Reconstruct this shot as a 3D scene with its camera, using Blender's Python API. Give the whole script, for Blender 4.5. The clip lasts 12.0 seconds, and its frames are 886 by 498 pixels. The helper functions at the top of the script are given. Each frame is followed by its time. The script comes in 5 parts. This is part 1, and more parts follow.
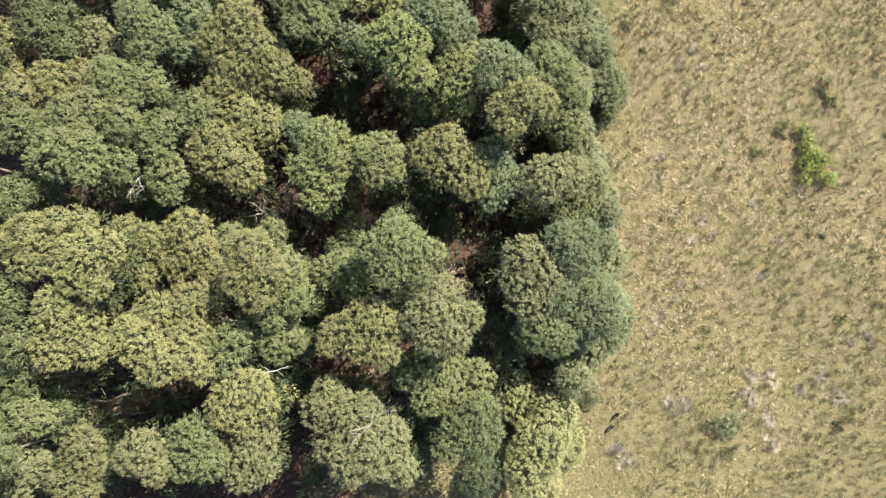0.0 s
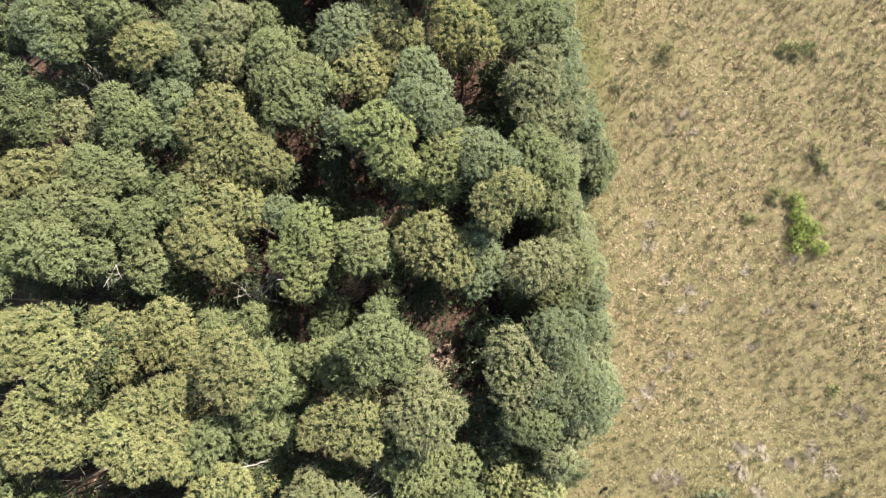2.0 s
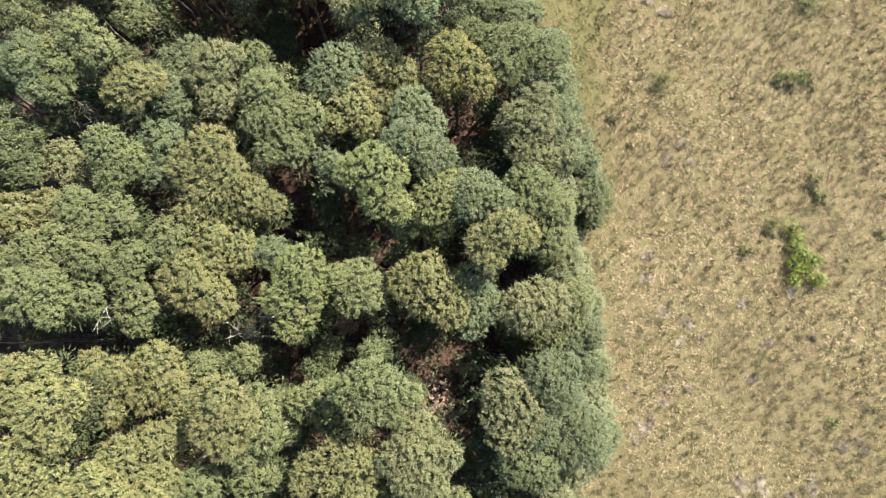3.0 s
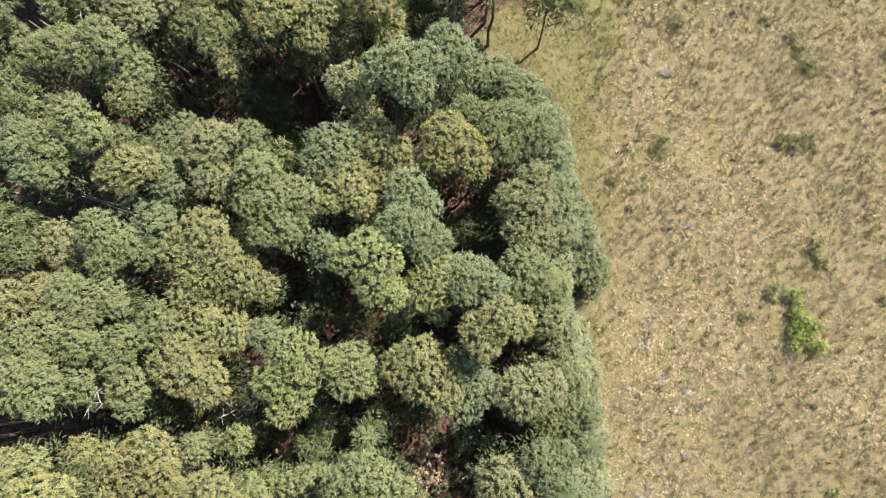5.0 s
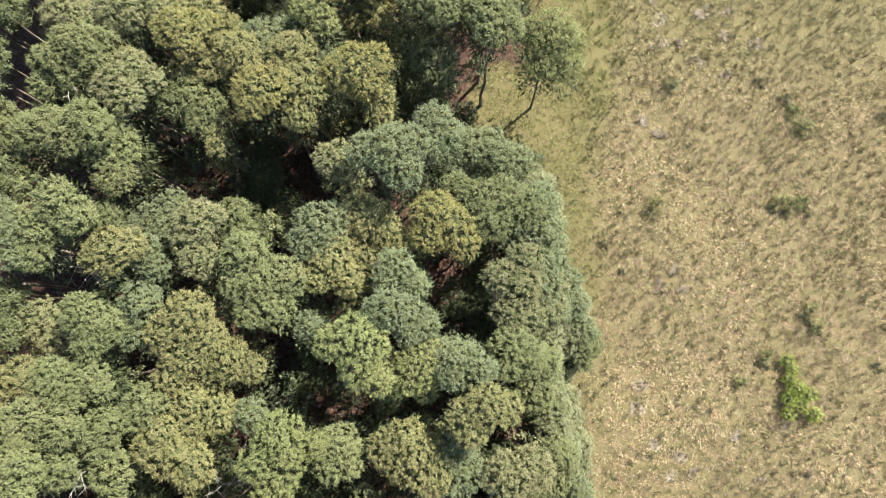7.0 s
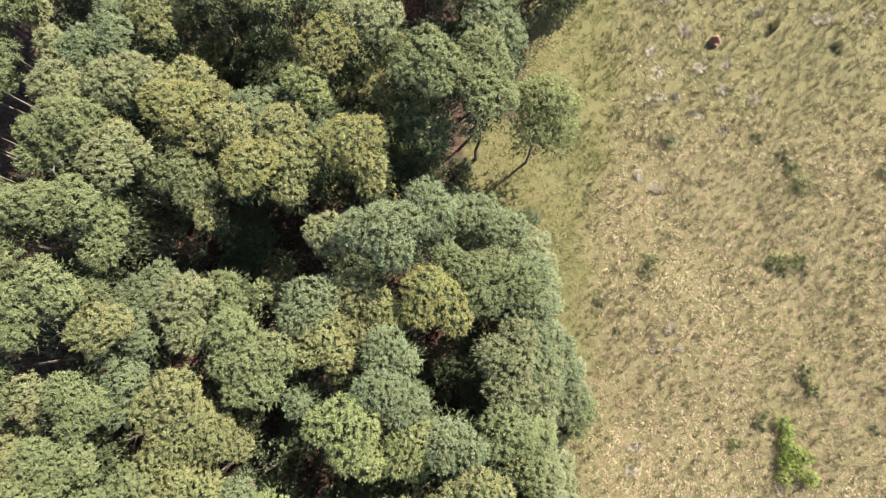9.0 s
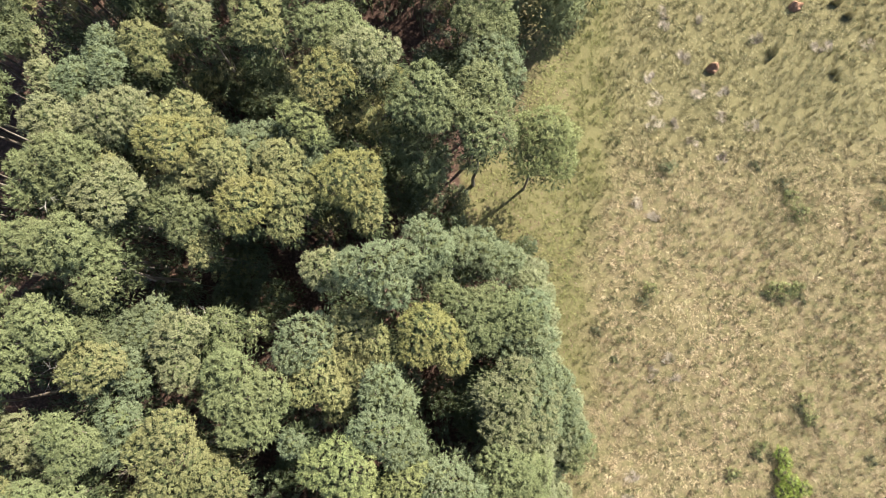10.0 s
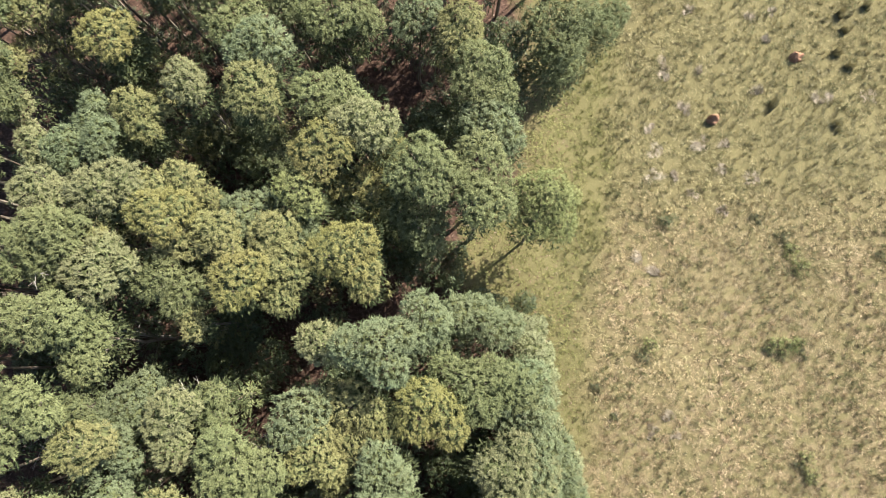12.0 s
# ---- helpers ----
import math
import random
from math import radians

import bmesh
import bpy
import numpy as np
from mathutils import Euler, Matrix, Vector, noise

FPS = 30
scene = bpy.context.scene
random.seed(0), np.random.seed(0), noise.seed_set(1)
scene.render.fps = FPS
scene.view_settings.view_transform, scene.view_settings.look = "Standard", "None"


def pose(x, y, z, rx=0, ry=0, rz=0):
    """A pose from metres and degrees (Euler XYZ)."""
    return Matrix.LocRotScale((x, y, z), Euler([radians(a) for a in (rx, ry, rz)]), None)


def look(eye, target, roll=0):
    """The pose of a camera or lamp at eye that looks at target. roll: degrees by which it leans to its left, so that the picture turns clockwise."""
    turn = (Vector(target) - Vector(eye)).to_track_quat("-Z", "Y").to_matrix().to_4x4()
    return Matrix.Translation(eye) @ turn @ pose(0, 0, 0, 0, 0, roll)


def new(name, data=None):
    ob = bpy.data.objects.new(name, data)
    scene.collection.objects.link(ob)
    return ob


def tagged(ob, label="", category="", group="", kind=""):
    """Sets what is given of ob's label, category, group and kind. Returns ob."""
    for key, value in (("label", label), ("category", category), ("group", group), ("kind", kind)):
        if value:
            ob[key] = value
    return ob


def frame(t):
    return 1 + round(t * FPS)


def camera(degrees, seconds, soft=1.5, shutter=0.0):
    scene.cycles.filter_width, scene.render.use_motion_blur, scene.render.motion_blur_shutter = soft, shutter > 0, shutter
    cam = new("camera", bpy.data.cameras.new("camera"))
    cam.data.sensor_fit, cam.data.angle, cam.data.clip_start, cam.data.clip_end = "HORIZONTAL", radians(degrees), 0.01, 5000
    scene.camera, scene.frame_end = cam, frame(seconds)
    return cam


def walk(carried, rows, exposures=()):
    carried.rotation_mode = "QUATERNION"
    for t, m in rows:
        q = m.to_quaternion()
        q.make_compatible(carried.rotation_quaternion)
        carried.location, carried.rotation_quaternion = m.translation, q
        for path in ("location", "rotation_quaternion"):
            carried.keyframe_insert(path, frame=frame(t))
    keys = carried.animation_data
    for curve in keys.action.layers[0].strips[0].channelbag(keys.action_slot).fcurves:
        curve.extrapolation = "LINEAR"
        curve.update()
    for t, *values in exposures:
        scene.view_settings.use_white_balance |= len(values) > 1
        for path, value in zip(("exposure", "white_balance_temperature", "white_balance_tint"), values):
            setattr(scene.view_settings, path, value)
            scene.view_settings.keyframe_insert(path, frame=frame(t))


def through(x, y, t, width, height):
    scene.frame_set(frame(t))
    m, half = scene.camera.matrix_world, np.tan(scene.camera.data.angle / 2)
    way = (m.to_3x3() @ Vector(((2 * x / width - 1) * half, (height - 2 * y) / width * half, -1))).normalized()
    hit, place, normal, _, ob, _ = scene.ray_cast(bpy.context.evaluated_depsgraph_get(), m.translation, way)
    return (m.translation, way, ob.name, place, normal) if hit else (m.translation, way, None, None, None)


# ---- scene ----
cam = camera(70.8, 12.0, soft=1.0)
PATH = [
    (0, (0.194, 0.594, 51.802), (0.173, 0.809, 49.814), -5.6),
    (0.5, (0.418, 1.936, 51.804), (0.398, 2.154, 49.816), -5.4),
    (1, (0.653, 3.375, 51.795), (0.633, 3.592, 49.807), -5.2),
    (1.5, (0.884, 4.828, 51.77), (0.866, 5.043, 49.781), -4.9),
    (2, (1.059, 6.224, 51.692), (1.045, 6.442, 49.704), -3.5),
    (2.5, (1.205, 7.436, 51.577), (1.193, 7.659, 49.589), -2.9),
    (3, (1.317, 8.473, 51.47), (1.308, 8.71, 49.484), -2.2),
    (3.2, (1.354, 8.92, 51.46), (1.345, 9.16, 49.475), -2.1),
    (4.8, (1.774, 13.17, 51.637), (1.756, 13.41, 49.651), -4.1),
    (5, (1.837, 13.686, 51.641), (1.817, 13.925, 49.656), -4.5),
    (5.5, (1.979, 14.885, 51.701), (1.956, 15.126, 49.716), -4.9),
    (6, (2.167, 16.077, 51.8), (2.143, 16.321, 49.815), -5.1),
    (6.5, (2.413, 17.284, 51.89), (2.387, 17.531, 49.906), -5.5),
    (7, (2.644, 18.443, 51.944), (2.619, 18.699, 49.96), -5.0),
    (8.8, (3.019, 22.76, 51.918), (2.997, 23.019, 49.935), -4.0),
    (9, (3.001, 23.237, 51.923), (2.98, 23.492, 49.939), -3.8),
    (9.5, (2.915, 24.456, 51.879), (2.903, 24.711, 49.896), -1.9),
    (10, (2.809, 25.629, 51.839), (2.804, 25.882, 49.855), -0.1),
    (10.5, (2.77, 26.76, 51.819), (2.77, 27.015, 49.835), 1.2),
    (11, (2.751, 27.896, 51.78), (2.754, 28.151, 49.797), 1.6),
    (11.5, (2.682, 29.011, 51.763), (2.686, 29.266, 49.779), 2.1),
    (12, (2.55, 30.064, 51.751), (2.559, 30.322, 49.767), 3.1),
]
walk(cam, [(t, look(eye, target, roll)) for t, eye, target, roll in PATH])

# ---- light ----
SUN_HIGH, SUN_TURN = radians(45), radians(45)
sun_way = Vector((math.cos(SUN_HIGH) * math.sin(SUN_TURN), math.cos(SUN_HIGH) * math.cos(SUN_TURN), math.sin(SUN_HIGH)))
world = bpy.data.worlds.new("sky")
scene.world = world
world.use_nodes = True
sky = world.node_tree.nodes.new("ShaderNodeTexSky")
sky.sky_type, sky.sun_disc = "NISHITA", False
sky.sun_elevation, sky.sun_rotation = SUN_HIGH, SUN_TURN
back = world.node_tree.nodes["Background"]
back.inputs["Strength"].default_value = 0.072
world.node_tree.links.new(sky.outputs["Color"], back.inputs["Color"])
lamp = bpy.data.lights.new("sun", "SUN")
lamp.energy, lamp.angle, lamp.color = 5.0, radians(0.53), (1.0, 0.935, 0.82)
sun = new("sun", lamp)
sun.matrix_world = look(sun_way * 200, (0, 0, 0))
scene.view_settings.exposure = 2.31


# ---- materials ----
class Mat:
    """A node material with short calls for the nodes that it uses."""

    def __init__(self, name, rough=0.8, spec=0.3):
        self.m = bpy.data.materials.new(name)
        self.m.use_nodes = True
        self.t = self.m.node_tree
        self.b = self.t.nodes["Principled BSDF"]
        self.b.inputs["Roughness"].default_value = rough
        self.b.inputs["Specular IOR Level"].default_value = spec

    def node(self, kind, **values):
        n = self.t.nodes.new(kind)
        for k, v in values.items():
            setattr(n, k, v)
        return n

    def link(self, a, b):
        self.t.links.new(a, b)

    def where(self):
        return self.node("ShaderNodeNewGeometry").outputs["Position"]

    def island(self):
        return self.node("ShaderNodeNewGeometry").outputs["Random Per Island"]

    def own(self):
        return self.node("ShaderNodeObjectInfo").outputs["Random"]

    def noise(self, scale, detail=4.0, rough=0.6, vector=None, stretch=None):
        n = self.node("ShaderNodeTexNoise")
        n.inputs["Scale"].default_value, n.inputs["Detail"].default_value, n.inputs["Roughness"].default_value = scale, detail, rough
        v = vector or self.where()
        if stretch:
            mp = self.node("ShaderNodeMapping")
            mp.inputs["Scale"].default_value = stretch
            self.link(v, mp.inputs["Vector"])
            v = mp.outputs["Vector"]
        self.link(v, n.inputs["Vector"])
        return n.outputs["Fac"]

    def ramp(self, fac, *stops):
        n = self.node("ShaderNodeValToRGB")
        e = n.color_ramp.elements
        while len(e) < len(stops):
            e.new(0.5)
        for el, (p, c) in zip(e, stops):
            el.position, el.color = p, (*c, 1) if len(c) == 3 else c
        self.link(fac, n.inputs["Fac"])
        return n.outputs["Color"]

    def mix(self, fac, a, b, blend="MIX"):
        n = self.node("ShaderNodeMix", data_type="RGBA", blend_type=blend)
        for value, sock in ((fac, n.inputs[0]), (a, n.inputs[6]), (b, n.inputs[7])):
            if isinstance(value, (int, float)):
                sock.default_value = value
            elif isinstance(value, tuple):
                sock.default_value = (*value, 1)
            else:
                self.link(value, sock)
        return n.outputs[2]

    def math(self, op, a, b=0.0, c=0.0):
        n = self.node("ShaderNodeMath", operation=op)
        for value, sock in zip((a, b, c), n.inputs):
            if isinstance(value, (int, float)):
                sock.default_value = value
            else:
                self.link(value, sock)
        return n.outputs[0]

    def vary(self, colour, fac, low=0.75, high=1.25):
        """The colour made darker and lighter by fac."""
        n = self.node("ShaderNodeMapRange")
        n.inputs["To Min"].default_value, n.inputs["To Max"].default_value = low, high
        self.link(fac, n.inputs["Value"])
        h = self.node("ShaderNodeHueSaturation")
        self.link(n.outputs["Result"], h.inputs["Value"])
        self.link(colour, h.inputs["Color"])
        return h.outputs["Color"]

    def done(self, colour, bump=None, depth=0.02, through=0.0):
        self.link(colour, self.b.inputs["Base Color"])
        if bump is not None:
            n = self.node("ShaderNodeBump")
            n.inputs["Strength"].default_value, n.inputs["Distance"].default_value = 0.7, depth
            self.link(bump, n.inputs["Height"])
            self.link(n.outputs["Normal"], self.b.inputs["Normal"])
        if through:
            tr = self.node("ShaderNodeBsdfTranslucent")
            mx = self.node("ShaderNodeMixShader")
            mx.inputs["Fac"].default_value = through
            self.link(colour, tr.inputs["Color"])
            self.link(self.b.outputs["BSDF"], mx.inputs[1])
            self.link(tr.outputs["BSDF"], mx.inputs[2])
            self.link(mx.outputs["Shader"], self.t.nodes["Material Output"].inputs["Surface"])
        return self.m


def leaf_material(name, dark, mid, pale, rough=0.5, spec=0.3):
    """Foliage: leaf by leaf, branch by branch and tree by tree of a slightly different green."""
    m = Mat(name, rough, spec)
    c = m.ramp(m.island(), (0.0, dark), (0.45, mid), (1.0, pale))
    c = m.vary(c, m.noise(1.1, 3.0), 0.84, 1.18)
    c = m.vary(c, m.own(), 0.88, 1.14)
    tint = m.node("ShaderNodeHueSaturation")
    m.link(m.math("ADD", m.math("MULTIPLY", m.noise(0.17, 2.0), 0.05), 0.477), tint.inputs["Hue"])
    m.link(c, tint.inputs["Color"])
    return m.done(tint.outputs["Color"], through=0.25)


LEAF_OLIVE = leaf_material("olive_leaves", (0.118, 0.114, 0.048), (0.147, 0.143, 0.060), (0.179, 0.174, 0.073), 0.62, 0.22)
LEAF_GREEN = leaf_material("green_leaves", (0.093, 0.102, 0.045), (0.116, 0.128, 0.056), (0.142, 0.156, 0.068), 0.62, 0.22)
LEAF_GREY = leaf_material("grey_green_leaves", (0.084, 0.099, 0.052), (0.105, 0.124, 0.065), (0.128, 0.151, 0.079), 0.62, 0.22)
LEAF_KHAKI = leaf_material("khaki_leaves", (0.113, 0.114, 0.056), (0.141, 0.142, 0.070), (0.172, 0.173, 0.085), 0.62, 0.22)
LEAF_LIME = leaf_material("fresh_green_leaves", (0.114, 0.124, 0.048), (0.142, 0.155, 0.060), (0.173, 0.189, 0.073), 0.62, 0.22)
LEAF_GOLD = leaf_material("golden_olive_leaves", (0.118, 0.110, 0.040), (0.148, 0.138, 0.050), (0.181, 0.168, 0.061), 0.62, 0.22)
LEAF_YOUNG = leaf_material("young_pale_leaves", (0.148, 0.150, 0.066), (0.185, 0.188, 0.082), (0.226, 0.229, 0.100), 0.62, 0.22)
# Dark green with the canopy's shade already in the colour.
LEAF_DEEP_SHADE = leaf_material("deep_shade_green_leaves", (0.022, 0.034, 0.014), (0.047, 0.062, 0.026), (0.083, 0.094, 0.047))
LEAF_BRIGHT = leaf_material("bright_green_leaves", (0.059, 0.074, 0.012), (0.130, 0.165, 0.026), (0.234, 0.297, 0.047), 0.5, 0.3)
LEAF_DRY = leaf_material("dry_brown_leaves", (0.135, 0.100, 0.072), (0.270, 0.200, 0.145), (0.405, 0.300, 0.217), 0.8, 0.15)
LEAF_PALE = leaf_material("pale_green_leaves", (0.055, 0.066, 0.022), (0.132, 0.149, 0.05), (0.231, 0.231, 0.105), 0.6, 0.2)
# Darker leaf tone that paints in the shade between a crown's tufts.
LEAF_INNER = leaf_material("inner_shade_leaves", (0.052, 0.058, 0.025), (0.074, 0.083, 0.036), (0.097, 0.107, 0.047), 0.8, 0.1)
STRAW_GREY = leaf_material("grey_dead_straw", (0.186, 0.159, 0.127), (0.310, 0.265, 0.212), (0.434, 0.371, 0.297), 0.85, 0.1)
LEAF_EDGE = leaf_material("pale_grey_green_leaves", (0.114, 0.120, 0.064), (0.142, 0.150, 0.080), (0.173, 0.183, 0.098), 0.62, 0.22)
LEAF_SAGE = leaf_material("sage_leaves", (0.061, 0.077, 0.036), (0.116, 0.138, 0.069), (0.198, 0.215, 0.127), 0.6, 0.2)
# Near-black leaf green: shade under crowns and inside shrubs, put into the colour.
LEAF_SHADE = leaf_material("painted_shade_leaves", (0.025, 0.032, 0.014), (0.039, 0.048, 0.022), (0.055, 0.065, 0.03), 0.8, 0.1)
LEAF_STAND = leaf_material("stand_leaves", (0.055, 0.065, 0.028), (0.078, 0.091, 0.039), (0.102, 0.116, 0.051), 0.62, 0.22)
# Dark olive for the flecks added in the meadow's gaps.
LEAF_FLECK = leaf_material("olive_fleck_leaves", (0.028, 0.03, 0.012), (0.055, 0.059, 0.022), (0.105, 0.105, 0.044), 0.7, 0.2)
LEAF_MID = leaf_material("mid_green_leaves", (0.074, 0.085, 0.038), (0.092, 0.106, 0.048), (0.112, 0.129, 0.059), 0.62, 0.22)
# Dark leaf tone that also paints the shadow spots of meadow shrubs.
LEAF_DUSK = leaf_material("shadowed_shrub_leaves", (0.022, 0.026, 0.015), (0.047, 0.052, 0.029), (0.094, 0.099, 0.055), 0.7, 0.2)


def bark_material():
    m = Mat("smooth_gum_bark", 0.75, 0.25)
    streak = m.noise(3.0, 5.0, 0.65, stretch=(2.0, 2.0, 0.35))
    c = m.ramp(streak, (0.3, (0.05, 0.033, 0.025)), (0.5, (0.121, 0.099, 0.077)), (0.78, (0.253, 0.231, 0.198)))
    c = m.vary(c, m.own(), 0.75, 1.2)
    return m.done(c, m.noise(22.0, 4.0), 0.015)


def dead_wood_material():
    m = Mat("bleached_dead_wood", 0.85, 0.2)
    c = m.ramp(m.noise(6.0, 5.0, 0.65), (0.3, (0.099, 0.077, 0.061)), (0.5, (0.198, 0.182, 0.16)), (0.75, (0.308, 0.292, 0.27)))
    return m.done(c, m.noise(30.0, 4.0), 0.012)


def meadow_colour(m):
    """How the meadow's colour drifts over tens of metres: straw, green, grey and reddish patches, and a greener verge."""
    green = m.math("MULTIPLY", m.ramp(m.noise(0.16, 3.0, 0.55), (0.45, (0, 0, 0)), (0.66, (1, 1, 1))), 0.42)
    tuft = m.math("MULTIPLY", m.ramp(m.noise(1.5, 3.0, 0.6), (0.4, (0, 0, 0)), (0.62, (1, 1, 1))), 0.7)
    green = m.math("MAXIMUM", green, tuft)
    xyz = m.node("ShaderNodeSeparateXYZ")
    m.link(m.where(), xyz.inputs[0])
    far = m.ramp(m.math("DIVIDE", m.math("ADD", xyz.outputs[1], m.math("MULTIPLY", m.noise(0.3, 3.0), 8.0)), 60.0), (0.0, (0.5, 0.5, 0.5)), (0.2, (0, 0, 0)), (0.64, (0, 0, 0)), (0.8, (0.72, 0.72, 0.72)))
    green = m.math("MAXIMUM", green, far)
    off = m.math("ADD", xyz.outputs[0], m.math("MULTIPLY", m.math("SUBTRACT", m.noise(0.3, 3.0), 0.5), 5.0))
    wide = m.ramp(m.math("DIVIDE", xyz.outputs[1], 60.0), (0.52, (0, 0, 0)), (0.7, (1, 1, 1)))
    off = m.math("SUBTRACT", off, m.math("MULTIPLY", wide, 2.6))
    verge = m.ramp(m.math("DIVIDE", off, 30.0), (0.45, (1, 1, 1)), (0.54, (0, 0, 0)))
    verge = m.math("MULTIPLY", verge, m.ramp(m.math("DIVIDE", xyz.outputs[1], 40.0), (0.2, (0.3, 0.3, 0.3)), (0.55, (1, 1, 1))))
    rust = m.math("MULTIPLY", m.ramp(m.noise(0.09, 3.0, 0.5, stretch=(1.0, 0.8, 1.0)), (0.48, (0, 0, 0)), (0.64, (1, 1, 1))), 0.8)
    return green, rust, m.math("MULTIPLY", verge, 0.92)


def grass_material():
    m = Mat("dry_meadow_grass", 0.75, 0.2)
    green, rust, verge = meadow_colour(m)
    r = m.island()
    straw = m.ramp(r, (0.0, (0.12, 0.084, 0.047)), (0.35, (0.25, 0.192, 0.112)), (0.8, (0.35, 0.276, 0.175)), (1.0, (0.47, 0.39, 0.275)))
    lush = m.ramp(r, (0.0, (0.07, 0.074, 0.028)), (0.5, (0.15, 0.148, 0.062)), (1.0, (0.29, 0.268, 0.15)))
    red = m.ramp(r, (0.0, (0.13, 0.085, 0.053)), (0.6, (0.3, 0.222, 0.145)), (1.0, (0.46, 0.37, 0.27)))
    c = m.mix(rust, straw, red)
    c = m.mix(green, c, lush)
    short = m.ramp(r, (0.0, (0.04, 0.048, 0.012)), (0.5, (0.105, 0.112, 0.034)), (1.0, (0.2, 0.19, 0.075)))
    c = m.mix(verge, c, short)
    c = m.vary(c, m.noise(2.3, 4.0, 0.7), 0.58, 1.5)
    c = m.vary(c, m.noise(0.7, 3.0, 0.6), 0.8, 1.2)
    return m.done(c, through=0.2)


def ground_material():
    """One sheet: thatch under the meadow, red-brown leaf litter under the trees."""
    m = Mat("meadow_and_forest_ground", 0.95, 0.1)
    green, rust, verge = meadow_colour(m)
    thatch = m.ramp(m.noise(7.0, 6.0, 0.7), (0.3, (0.028, 0.022, 0.012)), (0.48, (0.085, 0.067, 0.037)), (0.7, (0.187, 0.146, 0.088)))
    thatch = m.mix(m.math("MULTIPLY", m.math("MAXIMUM", green, verge), 0.75), thatch, (0.077, 0.074, 0.03))
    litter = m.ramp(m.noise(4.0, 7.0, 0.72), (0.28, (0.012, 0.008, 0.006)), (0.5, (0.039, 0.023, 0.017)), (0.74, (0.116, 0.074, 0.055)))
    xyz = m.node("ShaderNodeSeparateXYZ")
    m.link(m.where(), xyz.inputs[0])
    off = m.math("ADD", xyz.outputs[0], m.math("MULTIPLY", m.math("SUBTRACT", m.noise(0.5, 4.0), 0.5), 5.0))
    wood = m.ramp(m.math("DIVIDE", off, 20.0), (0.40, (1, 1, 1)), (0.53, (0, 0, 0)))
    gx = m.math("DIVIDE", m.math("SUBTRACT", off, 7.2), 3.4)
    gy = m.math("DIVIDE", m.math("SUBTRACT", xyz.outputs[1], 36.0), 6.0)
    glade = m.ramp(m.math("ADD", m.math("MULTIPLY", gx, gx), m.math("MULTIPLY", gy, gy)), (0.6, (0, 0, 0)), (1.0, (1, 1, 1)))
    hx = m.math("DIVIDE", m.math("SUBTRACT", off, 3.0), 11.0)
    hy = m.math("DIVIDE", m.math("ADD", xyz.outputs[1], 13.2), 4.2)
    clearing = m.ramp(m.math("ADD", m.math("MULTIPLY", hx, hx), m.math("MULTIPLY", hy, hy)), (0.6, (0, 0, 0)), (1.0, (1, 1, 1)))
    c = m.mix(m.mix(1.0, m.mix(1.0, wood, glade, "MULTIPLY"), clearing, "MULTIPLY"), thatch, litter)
    return m.done(c, m.noise(12.0, 6.0, 0.7), 0.06)


BARK, DEAD_WOOD, GRASS, GROUND = bark_material(), dead_wood_material(), grass_material(), ground_material()


def litter_material():
    m = Mat("fallen_leaves_and_bark", 0.9, 0.1)
    c = m.ramp(m.island(), (0.0, (0.028, 0.014, 0.01)), (0.5, (0.077, 0.044, 0.031)), (0.9, (0.165, 0.11, 0.085)), (1.0, (0.253, 0.198, 0.165)))
    return m.done(m.vary(c, m.noise(1.3, 3.0), 0.7, 1.2))


def mound_material():
    m = Mat("red_earth", 0.95, 0.1)
    c = m.ramp(m.noise(9.0, 5.0, 0.7), (0.3, (0.1, 0.052, 0.03)), (0.6, (0.22, 0.125, 0.08)), (0.8, (0.31, 0.19, 0.13)))
    return m.done(c, m.noise(14.0, 5.0), 0.05)


# Near-black colour painted for the shadow inside small holes in the meadow.
def hole_shadow_material():
    m = Mat("hole_shadow", 0.9, 0.15)
    c = m.ramp(m.noise(14.0, 5.0, 0.7), (0.3, (0.007, 0.006, 0.005)), (0.7, (0.033, 0.028, 0.023)))
    return m.done(c, m.noise(30.0, 4.0), 0.02)


HOLE_SHADOW = hole_shadow_material()
LITTER, RED_EARTH = litter_material(), mound_material()

# ---- mesh helpers ----
rng = np.random.default_rng(7)


def mesh_of(name, verts, sides, material, smooth=False):
    """A mesh whose faces follow one another in the list of corners, each with that many sides."""
    count = len(verts) // sides
    me = bpy.data.meshes.new(name)
    me.vertices.add(len(verts))
    me.vertices.foreach_set("co", np.ascontiguousarray(verts, dtype=np.float32).ravel())
    me.loops.add(len(verts))
    me.loops.foreach_set("vertex_index", np.arange(len(verts), dtype=np.int32))
    me.polygons.add(count)
    me.polygons.foreach_set("loop_start", np.arange(0, len(verts), sides, dtype=np.int32))
    me.update(calc_edges=True)
    me.materials.append(material)
    return me


def unit(v):
    return v / np.maximum(np.linalg.norm(v, axis=-1, keepdims=True), 1e-6)


def leaves(base, way, length, width, facing):
    """Diamond leaves, four corners each: base point, direction, length, width, and the side they turn to the light."""
    side = unit(np.cross(way, facing)) * (width / 2)[:, None]
    mid = base + way * (length * 0.45)[:, None]
    tip = base + way * length[:, None]
    tip[:, 2] -= length * 0.12
    return np.stack([base, mid + side, tip, mid - side], axis=1).reshape(-1, 3)


def needles(base, way, length, width, facing):
    """Narrow pointed leaves, three corners each."""
    side = unit(np.cross(way, facing)) * (width / 2)[:, None]
    return np.stack([base - side, base + way * length[:, None], base + side], axis=1).reshape(-1, 3)


